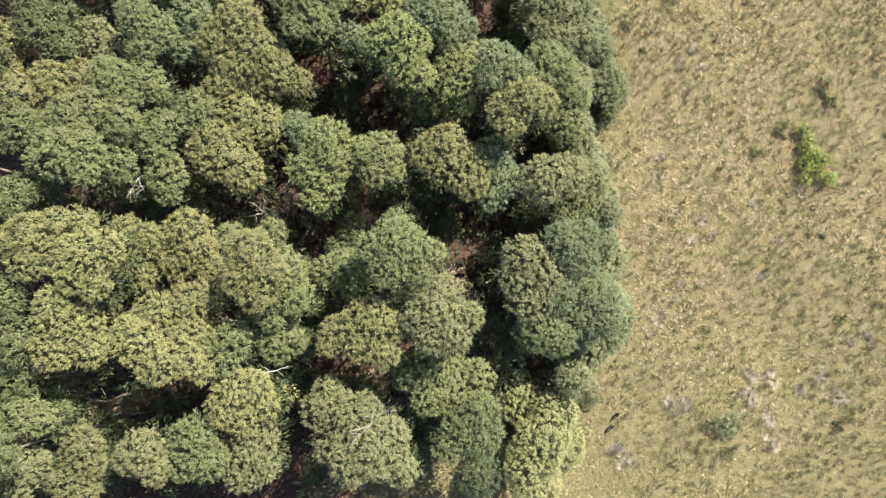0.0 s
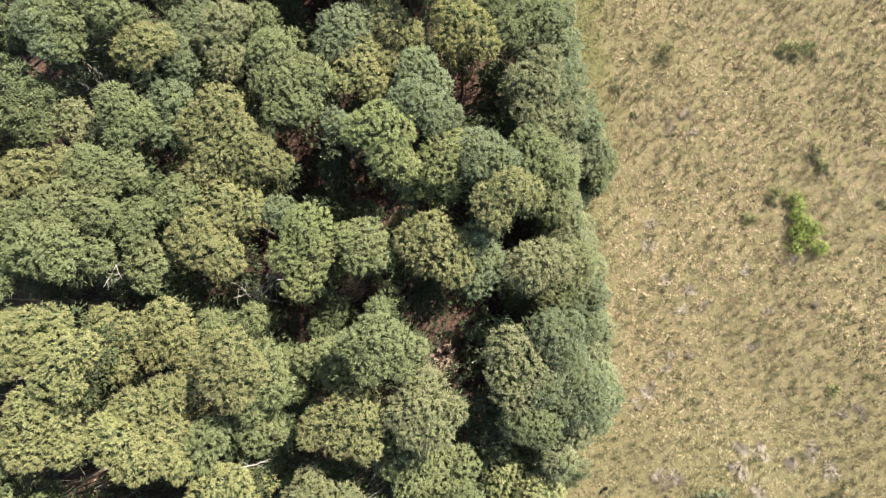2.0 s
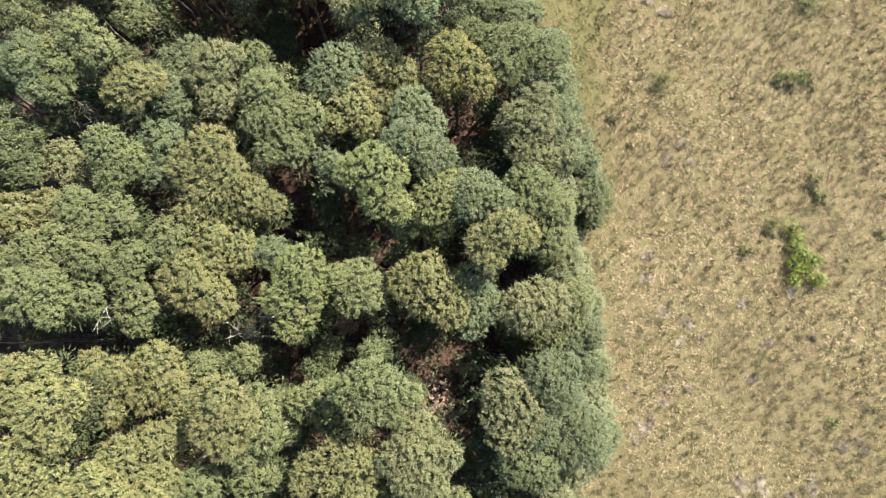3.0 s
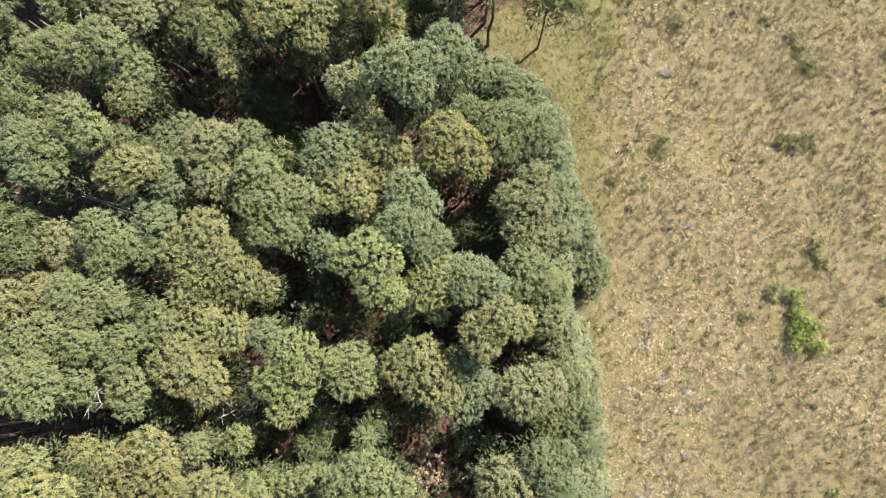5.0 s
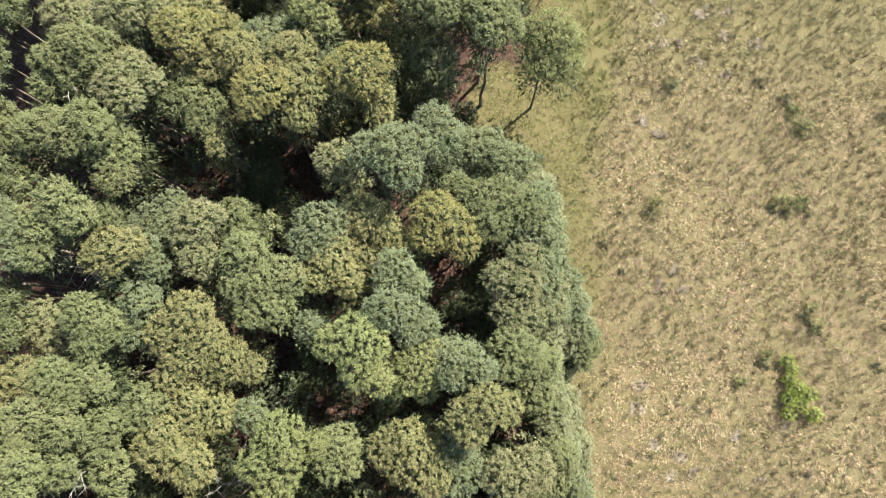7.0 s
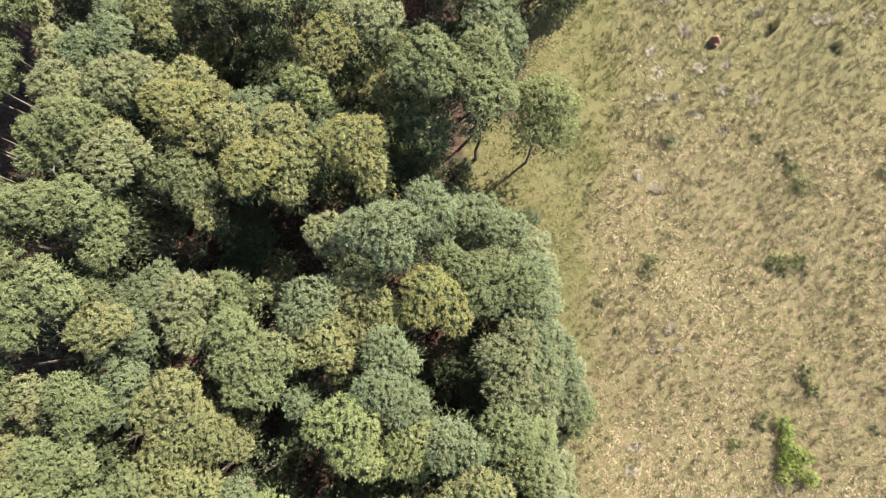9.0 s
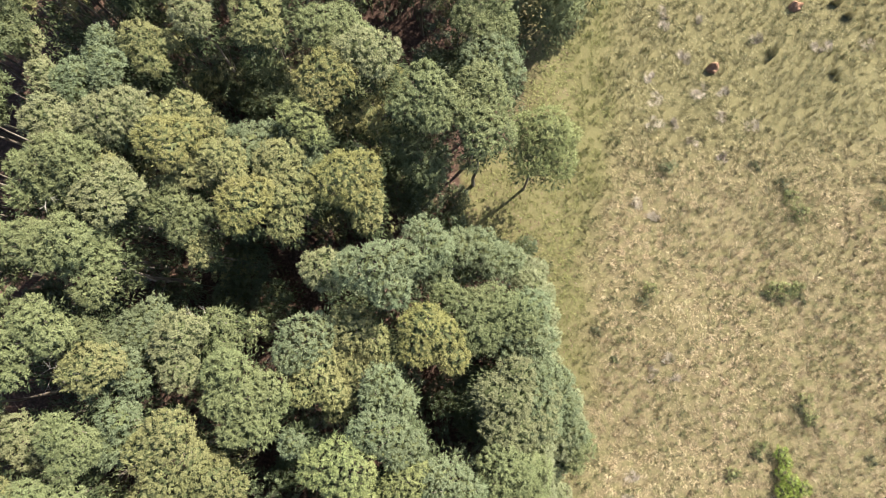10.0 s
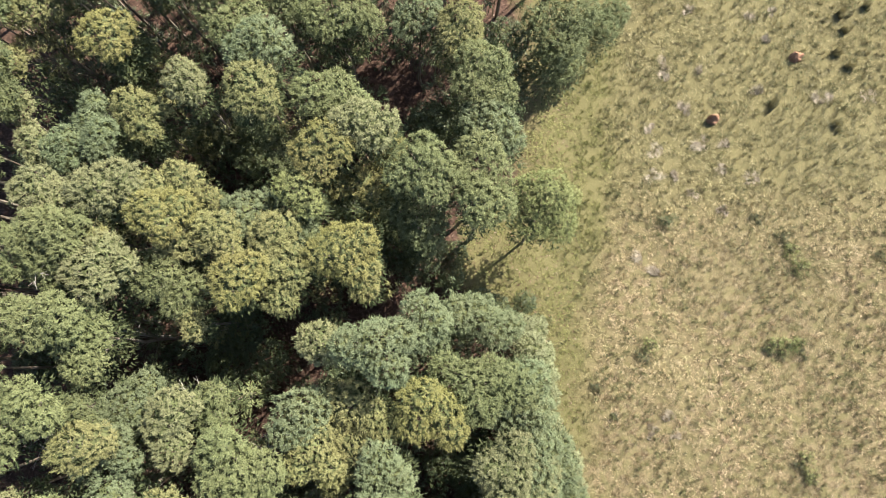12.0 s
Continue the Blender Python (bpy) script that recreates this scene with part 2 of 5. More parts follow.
def dome_points(n, low):
    """n directions spread evenly over a sphere from the height low upwards, with some disorder."""
    i = np.arange(n) + rng.uniform(0, 1)
    z = 1 - (1 - low) * (i + 0.5) / (n + 1) + rng.normal(0, 0.06, n)
    z = np.clip(z, low, 0.995)
    a = i * 2.39996 + rng.normal(0, 0.25, n) + rng.uniform(0, 6)
    ring = np.sqrt(1 - z * z)
    return np.stack([ring * np.cos(a), ring * np.sin(a), z], axis=1)


def clear_of(points, others, share=0.7):
    """Which of the points lie outside that share of all the other domes (x, y, z, radius), where leaves can be seen."""
    keep = np.ones(len(points), bool)
    for *c, r in others:
        keep &= np.linalg.norm(points - np.asarray(c), axis=1) > share * r
    return keep


def lobe_leaves(centre, r, dense=1.0, size=1.0, flat=1.0, low=-0.35, others=()):
    """One rounded clump of a crown: round tufts of narrow leaves over a dome, and coarse sprays that fill its inside."""
    centre = np.asarray(centre)
    tufts = max(6, int(33 * r * r * dense / size))
    out = dome_points(tufts, low)
    heart = out * (r * rng.uniform(0.74, 0.97, tufts))[:, None] * np.array([1, 1, flat])
    seen = clear_of(centre + heart, others)
    out, heart, tufts = out[seen], heart[seen], int(seen.sum())
    big = rng.uniform(0.08, 0.17, tufts) * size
    lean = unit(out * 0.6 + rng.normal(0, 0.6, (tufts, 3)))
    each = 24
    n = tufts * each
    o = np.repeat(out, each, axis=0)
    base = np.repeat(heart, each, axis=0) + rng.normal(0, 0.62, (n, 3)) * np.repeat(big, each)[:, None]
    way = np.repeat(lean, each, axis=0) + rng.normal(0, 0.38, (n, 3))
    way[:, 2] -= 0.1
    way = unit(way)
    facing = unit(o * 0.9 + np.array([0, 0, 0.3]) + rng.normal(0, 0.28, (n, 3)))
    fine = needles(base, way, rng.uniform(0.085, 0.2, n) * size, rng.uniform(0.032, 0.055, n) * size, facing)
    return centre + fine


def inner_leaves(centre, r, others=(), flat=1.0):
    """A clump's heart: leaves and twigs overlapping below the tufts, coloured dark for shade."""
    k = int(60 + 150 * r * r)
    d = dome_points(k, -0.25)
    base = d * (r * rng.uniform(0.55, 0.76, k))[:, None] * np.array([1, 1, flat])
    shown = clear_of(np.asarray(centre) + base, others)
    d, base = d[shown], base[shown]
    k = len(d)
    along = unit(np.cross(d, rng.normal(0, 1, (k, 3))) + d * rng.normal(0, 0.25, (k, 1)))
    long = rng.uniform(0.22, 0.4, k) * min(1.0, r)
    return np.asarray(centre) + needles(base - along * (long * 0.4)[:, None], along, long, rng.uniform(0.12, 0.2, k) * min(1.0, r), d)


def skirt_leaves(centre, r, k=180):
    """Foliage hanging below a clump, down its side of the stem, shade painted in."""
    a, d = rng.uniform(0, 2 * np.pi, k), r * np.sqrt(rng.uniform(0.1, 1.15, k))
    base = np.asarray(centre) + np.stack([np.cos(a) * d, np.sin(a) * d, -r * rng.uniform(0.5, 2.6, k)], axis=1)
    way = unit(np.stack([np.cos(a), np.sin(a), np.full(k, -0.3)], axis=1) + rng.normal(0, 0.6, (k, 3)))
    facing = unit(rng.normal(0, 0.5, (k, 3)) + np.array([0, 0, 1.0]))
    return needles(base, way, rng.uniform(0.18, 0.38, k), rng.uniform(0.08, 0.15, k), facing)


def tube(points, radii, sides=7):
    """Quads of a tapered, bent stem through the points."""
    points = np.asarray(points, float)
    along = unit(np.gradient(points, axis=0))
    ref = np.where(np.abs(along[:, 2:3]) > 0.9, np.array([[1.0, 0, 0]]), np.array([[0, 0, 1.0]]))
    u = unit(np.cross(along, ref))
    v = np.cross(along, u)
    a = np.arange(sides) * 2 * np.pi / sides
    rings = points[:, None] + np.asarray(radii)[:, None, None] * (np.cos(a)[None, :, None] * u[:, None] + np.sin(a)[None, :, None] * v[:, None])
    p, q = rings[:-1], rings[1:]
    return np.stack([p, np.roll(p, -1, axis=1), np.roll(q, -1, axis=1), q], axis=2).reshape(-1, 3)


def part(name, me, parent, label=""):
    ob = new(name, me)
    ob.parent = parent
    return tagged(ob, label)


def bent(a, b, steps, sway):
    """Points from a to b along a slightly crooked line."""
    t = np.linspace(0, 1, steps)[:, None]
    p = np.asarray(a) * (1 - t) + np.asarray(b) * t
    p[1:-1] += rng.normal(0, sway, (steps - 2, 3)) * np.array([1, 1, 0.3])
    return p


# ---- ground ----
def field_edge(y):
    """Where the trees end and the meadow begins."""
    return np.interp(y, [-20, 0, 20, 28, 34, 38, 46, 52, 58, 70], [11.5, 12.5, 12.0, 11.2, 10.6, 10.4, 10.5, 12.5, 15.0, 19.0])


def lie(x, y):
    """The height of the ground."""
    far = np.clip((np.hypot(x, y - 20) - 80) / 300, 0, 1)
    return 0.10 * np.sin(x * 0.21 + 1.0) * np.sin(y * 0.17) + 0.05 * np.sin(x * 0.9 + y * 0.5) - 0.12 + far * 3 * np.sin(x * 0.013) * np.sin(y * 0.011)


def ground_sheet():
    xs = np.concatenate([np.linspace(-2500, -60, 16)[:-1], np.linspace(-60, 70, 131), np.linspace(70, 2500, 16)[1:]])
    ys = np.concatenate([np.linspace(-2500, -40, 16)[:-1], np.linspace(-40, 90, 131), np.linspace(90, 2500, 16)[1:]])
    gx, gy = np.meshgrid(xs, ys)
    verts = np.stack([gx, gy, lie(gx, gy)], axis=-1).reshape(-1, 3)
    w = len(xs)
    faces = [(j * w + i, j * w + i + 1, (j + 1) * w + i + 1, (j + 1) * w + i) for j in range(len(ys) - 1) for i in range(w - 1)]
    me = bpy.data.meshes.new("ground")
    me.from_pydata(verts.tolist(), [], faces)
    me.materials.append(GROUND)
    me.polygons.foreach_set("use_smooth", [True] * len(faces))
    return tagged(new("ground", me), "dry meadow ground turning to red-brown leaf litter under trees", "ground", kind="structure")


ground_sheet()


def blades(x, y, height, spread, width, count, comb=0.0):
    """Tussocks of single grass blades, three corners each, at the places x, y; comb: how far the wind has laid them one way."""
    n = len(x)
    lay = np.repeat(2.6 + 0.8 * np.sin(x * 0.35 + 1.3 * np.sin(y * 0.23)) + 0.7 * np.sin(y * 0.41 + x * 0.13) + rng.normal(0, 0.5, n), count)
    bx, by = np.repeat(x, count), np.repeat(y, count)
    h, s = np.repeat(height, count), np.repeat(spread, count)
    k = n * count
    a = rng.uniform(0, 2 * np.pi, k)
    d = np.sqrt(rng.uniform(0, 1, k)) * s * 0.42
    px, py = bx + np.cos(a) * d, by + np.sin(a) * d
    base = np.stack([px, py, lie(px, py) - 0.02], axis=1)
    reach = rng.uniform(0.3, 1.0, k) * s
    gx, gy = np.cos(a) * (1 - comb) + np.cos(lay) * comb * 1.6, np.sin(a) * (1 - comb) + np.sin(lay) * comb * 1.6
    tip = base + np.stack([gx * reach, gy * reach, h * rng.uniform(0.4, 1.0, k)], axis=1)
    b = np.arctan2(gy, gx) + np.pi / 2 + rng.normal(0, 0.35, k)
    side = np.stack([np.cos(b), np.sin(b), np.zeros(k)], axis=1) * (width * rng.uniform(0.6, 1.3, k))[:, None]
    return np.stack([base - side, base + side, tip], axis=1).reshape(-1, 3)


def meadow():
    """Low tufts everywhere, and taller tussocks among them, laid over in swirls by the wind."""
    made = []
    for step, low, high, wide, count, half, comb, share in ((0.4, 0.1, 0.3, 0.45, 18, 0.013, 0.45, 1.0), (0.52, 0.24, 0.55, 0.42, 40, 0.0125, 0.35, 1.0), (1.6, 0.35, 0.6, 0.5, 60, 0.012, 0.3, 0.5)):
        gx, gy = np.meshgrid(np.arange(-8.0, 43, step), np.arange(-15, 62, step))
        x = gx.ravel() + rng.uniform(-0.5, 0.5, gx.size) * step
        y = gy.ravel() + rng.uniform(-0.5, 0.5, gx.size) * step
        glade = ((x - 7.2) / 3.2) ** 2 + ((y - 36) / 5.5) ** 2 < 1
        keep = (x > field_edge(y) - 0.8 + rng.normal(0, 0.7, x.size)) | glade
        gaps = np.sin(x * 2.1 + 1.7 * np.sin(y * 0.9)) * np.sin(y * 1.9 + 1.9 * np.sin(x * 0.8))
        keep &= rng.uniform(0, 1, x.size) < 0.8 + 0.45 * gaps
        keep |= ((x - 3) / 11) ** 2 + ((y + 13.2) / 3.8) ** 2 < 1
        rough = np.clip((y - 36) / 8, 0, 1) + np.clip((6 - y) / 8, 0, 1) * np.clip((x - 18) / 6, 0, 1) + np.clip((x - 27) / 6, 0, 1) * 0.6
        keep &= rng.uniform(0, 1, x.size) < (share if share > 0.9 else share * (0.45 + 0.55 * np.clip(rough, 0, 1)))
        x, y = x[keep], y[keep]
        short = np.clip((x - field_edge(y)) / 4.5, 0.5, 1.0)
        h = rng.uniform(low, high, x.size) * short + 0.04
        made.append(blades(x, y, h, rng.uniform(0.6, 1.2, x.size) * wide, half, count, comb))
    me = mesh_of("meadow_grass", np.concatenate(made), 3, GRASS)
    tagged(new("meadow_grass", me), "dry straw-coloured tussocky meadow grass with greener patches", "grass", kind="stuff")


def meadow_herbs():
    """Small dark leaf tufts added to darken the gaps between the grass tussocks."""
    n = 8500
    x, y = rng.uniform(11, 46, n), rng.uniform(-14, 64, n)
    keep = (x > field_edge(y) + 0.6) & (np.sin(x * 0.7 + 2 * np.sin(y * 0.31)) + rng.normal(0, 0.8, n) > -0.2)
    x, y = x[keep], y[keep]
    r = rng.uniform(0.07, 0.2, x.size)
    each = 14
    k = x.size * each
    big = np.repeat(r, each)
    base = np.stack([np.repeat(x, each), np.repeat(y, each), np.repeat(lie(x, y), each)], axis=1) + rng.normal(0, 0.5, (k, 3)) * big[:, None]
    base[:, 2] = np.repeat(lie(x, y), each) + big * rng.uniform(0.5, 2.2, k)
    way = unit(rng.normal(0, 1, (k, 3)) + np.array([0, 0, 0.5]))
    facing = unit(rng.normal(0, 0.5, (k, 3)) + np.array([0, 0, 1.0]))
    me = mesh_of("meadow_herbs", needles(base, way, big * rng.uniform(0.6, 1.3, k), big * rng.uniform(0.25, 0.5, k), facing), 3, LEAF_FLECK)
    tagged(new("meadow_herbs", me), "small dark olive leaf tufts added as flecks between dry grass tussocks", "herbs", kind="stuff")


meadow()
meadow_herbs()


def forest_litter():
    n = 26000
    x, y = rng.uniform(-34, 14, n), rng.uniform(-14, 64, n)
    base = np.stack([x, y, lie(x, y) + rng.uniform(0.005, 0.06, n)], axis=1)
    a = rng.uniform(0, 2 * np.pi, n)
    way = unit(np.stack([np.cos(a), np.sin(a), rng.normal(0, 0.15, n)], axis=1))
    up = unit(np.stack([rng.normal(0, 0.3, n), rng.normal(0, 0.3, n), np.ones(n)], axis=1))
    long = rng.uniform(0.12, 0.35, n)
    me = mesh_of("leaf_litter", leaves(base, way, long, rng.uniform(0.03, 0.09, n), up), 4, LITTER)
    tagged(new("leaf_litter", me), "reddish brown fallen leaves and bark strips on forest floor", "leaf litter", kind="stuff")


forest_litter()

# ---- trees ----
OLIVE = (LEAF_OLIVE, "tall eucalyptus with olive-yellow sunlit crown and pale trunk")
GREEN = (LEAF_GREEN, "tall eucalyptus with mid-green rounded crown and pale trunk")
MID_GREEN = (LEAF_MID, "tall eucalyptus with dull mid-green rounded crown and pale trunk")
GREY_GREEN = (LEAF_GREY, "tall eucalyptus with grey-green glossy crown and pale trunk")
KHAKI = (LEAF_KHAKI, "tall eucalyptus with pale khaki crown and thin bare twigs")
BRIGHT = (LEAF_LIME, "tall eucalyptus with fresh yellow-green domed crown and pale trunk")
GOLDEN = (LEAF_GOLD, "tall eucalyptus with golden olive rounded crown and pale trunk")
LOW_PALE = (LEAF_YOUNG, "young pale yellow-green eucalyptus leafy almost to the ground")
DEEP = (LEAF_DEEP_SHADE, "smaller eucalyptus under the canopy, its deep green darkened to paint in shade")


def star_tufts(centre, r, others=(), dense=1.0, size=1.0, low=-0.3):
    """The lit skin of a rounded clump: knobs on a dome, each covered with short shoots of narrow leaves, and a loose fringe."""
    knobs = dome_points(11, -0.25)
    n = max(10, int(78 * r * r * dense / size ** 2))
    out = dome_points(n, low)
    near = np.max(np.exp((out @ knobs.T - 1) / 0.05), axis=1)
    loose = (rng.uniform(0, 1, n) < 0.16) * rng.uniform(0.0, 0.14, n) * (1.2 - out[:, 2])
    heart = out * (r * (0.83 + 0.15 * near + loose + rng.normal(0, 0.02, n)))[:, None] * np.array([1, 1, 0.78]) + np.array([0, 0, 0.18 * r])
    seen = clear_of(centre + heart, others, 0.88)
    out, heart, n = out[seen], heart[seen], int(seen.sum())
    each = 23
    k = n * each
    o = np.repeat(out, each, axis=0)
    way = unit(o * 0.35 + rng.normal(0, 0.6, (k, 3)) + np.array([0, 0, -0.1]))
    base = np.repeat(heart, each, axis=0) + rng.normal(0, 0.06 * size, (k, 3))
    facing = unit(o * 0.75 + np.array([0, 0, 0.5]) + rng.normal(0, 0.3, (k, 3)))
    return centre + needles(base, way, rng.uniform(0.09, 0.2, k) * size, rng.uniform(0.03, 0.054, k) * size, facing)


def crown_clump(c, r, dense=1.0, others=(), size=1.0):
    """One clump of a crown: its lit skin and its shade-coloured heart."""
    c = np.asarray(c, float)
    return star_tufts(c, r, others, dense, size), inner_leaves(c, r, others)


STAND = []


def between(lobes):
    """Lesser clumps that fill the crown between neighbouring ones, a little lower."""
    made = []
    for i, (ax, ay, az, ar) in enumerate(lobes):
        for bx, by, bz, br in lobes[:i]:
            if 0.75 * (ar + br) < math.hypot(ax - bx, ay - by) < 1.7 * (ar + br) or rng.uniform(0, 1) < 0.3:
                r = min(ar, br) * rng.uniform(0.45, 0.65)
                made.append(((ax + bx) / 2 + rng.normal(0, 0.25), (ay + by) / 2 + rng.normal(0, 0.25), min(az, bz) - rng.uniform(0.5, 1.1) * r, r))
    return made


def gum(x, y, tone, *lobes, dense=1.0):
    """A plantation eucalyptus: lobes are (dx, dy, height of the middle, radius) of the clumps of its crown."""
    tree = tagged(new("eucalyptus_tree"), tone[1], "tree", "plantation trees")
    tree.location = (x, y, float(lie(x, y)) - 0.05)
    high = max(l[2] for l in lobes)
    STAND.append((x, y))
    main, lobes = len(lobes), [*lobes, *between(lobes)]
    girth = 0.03 + 0.0068 * high
    head = np.array([sum(l[0] for l in lobes) / len(lobes), sum(l[1] for l in lobes) / len(lobes), high + 0.2])
    foot = head * np.array([0.3, 0.3, 0]) + np.append(rng.normal(0, 0.18, 2), 0)
    stem = bent(foot, head, 7, 0.012 * high ** 0.8)
    stem[0, :2] = stem[1, :2] * 0.2 + stem[0, :2] * 0.8
    part("trunk", mesh_of("trunk", tube(stem, girth * np.array([1.35, 1.0, 0.9, 0.78, 0.62, 0.42, 0.12])), 4, BARK), tree)
    leafy, hearts, skirts = [], [], []
    for i, (dx, dy, z, r) in enumerate(lobes):
        c = np.array([dx, dy, z])
        if i < main:
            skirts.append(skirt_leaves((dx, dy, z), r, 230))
            start = stem[4] if z > stem[4][2] + 0.5 else stem[2]
            line = bent(start, c, 5, 0.08)
            wood = [tube(line, girth * np.array([0.5, 0.42, 0.34, 0.25, 0.1]), 5)]
            for k in range(3):
                a = rng.uniform(0, 2 * np.pi)
                end = c + r * np.array([0.75 * math.cos(a), 0.75 * math.sin(a), rng.uniform(-0.2, 0.5)])
                wood.append(tube(bent(line[3 if k else 2], end, 4, 0.04), girth * np.array([0.26, 0.22, 0.15, 0.06]), 4))
            part("branch", mesh_of("branch", np.concatenate(wood), 4, BARK), tree)
        fine, heart = crown_clump(c, r, dense, [l for l in lobes if l != (dx, dy, z, r)])
        leafy.append(fine)
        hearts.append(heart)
    # thin foliage lower on the stem
    for _ in range(5 if high > 8.5 and not (y < -5.5 and x > -1) else 0):
        a, d = rng.uniform(0, 2 * np.pi), rng.uniform(0.6, 1.7)
        p = np.array([head[0] * 0.6 + d * math.cos(a), head[1] * 0.6 + d * math.sin(a), high * rng.uniform(0.4, 0.84)])
        leafy.append(lobe_leaves(p, rng.uniform(0.6, 1.05), 0.6, 1.55, 0.8, -0.1))
        part("branch", mesh_of("branch", tube(bent(stem[2], p, 4, 0.05), girth * np.array([0.3, 0.22, 0.15, 0.06]), 4), 4, BARK), tree)
    part("crown", mesh_of("crown", np.concatenate(leafy), 3, tone[0]), tree)
    part("inner_foliage", mesh_of("inner_foliage", np.concatenate(hearts), 3, LEAF_INNER), tree, "inner leaves and twigs of the crown, toned down to paint in shade")
    part("lower_foliage", mesh_of("lower_foliage", np.concatenate(skirts), 3, LEAF_SHADE), tree, "leaves hanging below the crown with shade painted into their colour")
    return tree


gum(6.8, -9.2, LOW_PALE, (0.1, 0.8, 5.3, 2.15), (-0.7, -0.9, 4.9, 2.16), (1.0, 2.7, 5.0, 1.92), (-0.3, -2.6, 4.7, 1.91))
gum(-23.8, -8.8, KHAKI, (0.5, 1.2, 11.1, 1.39), (0.6, 0.1, 10.7, 1.39), (-0.1, 1.9, 11.0, 1.09), (-0.0, -1.5, 10.2, 1.56), (-1.3, -0.8, 10.5, 1.17))
gum(-26.2, -8.7, KHAKI, (-0.2, 0.4, 12.5, 1.62), (0.8, 0.3, 12.6, 1.11), (-0.2, -0.9, 12.4, 1.26))
gum(-12.6, -8.1, KHAKI, (0.0, 0.2, 11.3, 1.59), (0.7, 1.0, 11.2, 1.30), (-0.3, -1.2, 11.2, 1.22), (-1.4, 0.2, 11.3, 1.15), (1.1, -0.8, 11.3, 0.99))
gum(-4.4, -8.0, KHAKI, (-0.2, 0.1, 11.7, 1.72), (0.8, 1.1, 11.5, 1.36), (-1.6, -0.7, 11.5, 1.35), (1.6, -1.0, 11.5, 1.13))
gum(-18.4, -7.9, KHAKI, (0.0, 0.4, 13.0, 1.46), (-0.8, -0.0, 13.0, 1.10), (0.7, -0.7, 12.9, 1.10))
gum(-15.6, -7.7, MID_GREEN, (0.0, 0.7, 12.3, 1.63), (-0.5, -0.4, 12.1, 1.49), (0.9, -0.7, 12.2, 1.12))
gum(6.6, -6.8, LOW_PALE, (-1.1, 0.7, 3.7, 1.63), (2.4, -2.5, 2.7, 1.65), (-1.4, 1.9, 3.4, 1.64))
gum(1.5, -6.7, MID_GREEN, (0.7, 1.1, 10.9, 1.38), (0.7, -0.3, 10.4, 1.55), (-0.4, 0.0, 10.4, 1.55), (-1.4, -1.1, 10.3, 1.17))
gum(-6.9, -6.0, KHAKI, (0.3, 0.2, 10.6, 1.85), (-1.2, 0.5, 10.5, 1.40), (1.4, 0.5, 10.6, 1.40), (-0.1, -1.5, 10.2, 1.78), (-0.8, 1.6, 10.6, 1.17))
gum(-24.1, -5.9, GREEN, (0.3, 0.7, 12.6, 0.60), (-0.2, -0.5, 12.2, 0.72))
gum(-25.2, -5.3, GREEN, (-0.1, 0.2, 14.1, 1.43), (-0.8, -0.2, 14.0, 1.08), (0.9, -0.2, 14.0, 1.08))
gum(-12.6, -4.6, OLIVE, (-0.4, 0.4, 12.7, 1.69), (0.7, 0.7, 12.7, 1.34), (-1.0, -0.4, 12.8, 1.26), (1.4, -0.3, 12.7, 0.97), (0.1, -1.1, 12.8, 1.11))
gum(-0.2, -3.9, GREEN, (-1.5, 1.1, 9.9, 1.43), (-0.1, 0.7, 9.5, 1.44), (2.1, 0.3, 8.9, 1.46), (0.2, -0.5, 9.1, 1.61), (1.4, -0.9, 8.8, 1.62), (-0.9, -0.8, 9.4, 1.44), (-2.4, 0.8, 9.8, 1.20))
gum(-27.7, -3.3, GREEN, (0.1, 0.4, 12.2, 1.51), (-0.1, -0.8, 12.1, 1.14))
gum(-17.1, -1.5, OLIVE, (-0.8, 0.4, 14.9, 1.48), (-1.6, 1.2, 14.9, 1.14), (0.1, -0.6, 14.6, 1.42), (1.3, -0.3, 14.3, 1.29), (2.5, -1.2, 14.3, 0.79))
gum(-13.5, -1.3, GREEN, (0.6, 0.5, 13.7, 1.17), (0.0, -0.6, 13.4, 1.18), (-0.7, 0.0, 13.4, 1.11))
gum(-10.9, -0.9, GREEN, (0.1, -0.2, 11.4, 1.39), (1.3, -0.1, 11.6, 0.78), (-1.2, 0.6, 11.4, 0.94))
gum(6.4, -0.5, MID_GREEN, (-0.5, 0.3, 10.8, 1.56), (0.7, -0.4, 10.6, 1.33))
gum(10.7, -0.4, GREY_GREEN, (-2.2, -0.3, 6.4, 1.39), (2.1, 1.0, 5.6, 1.15), (1.1, -0.6, 5.9, 1.14))
gum(-5.2, -0.4, OLIVE, (0.4, 0.7, 12.5, 1.64), (-0.8, 0.3, 12.4, 1.36), (1.7, 0.3, 12.5, 1.13), (-0.1, -0.5, 12.3, 1.50), (1.3, -1.2, 12.3, 1.13), (-1.9, -0.0, 12.4, 0.99), (-2.2, -0.8, 12.4, 0.76))
gum(-22.1, -0.2, OLIVE, (-0.4, 1.6, 16.3, 1.04), (-0.5, 0.8, 15.8, 1.39), (0.6, 0.2, 15.2, 1.61), (-0.7, -0.9, 15.2, 1.61), (1.4, -1.2, 15.2, 1.06))
gum(-16.2, 0.4, OLIVE, (-1.3, 0.4, 14.4, 1.30), (0.3, 0.9, 13.7, 1.47), (1.4, 1.5, 13.6, 1.11), (-0.6, -0.8, 13.7, 1.60), (0.7, -1.1, 13.5, 1.46))
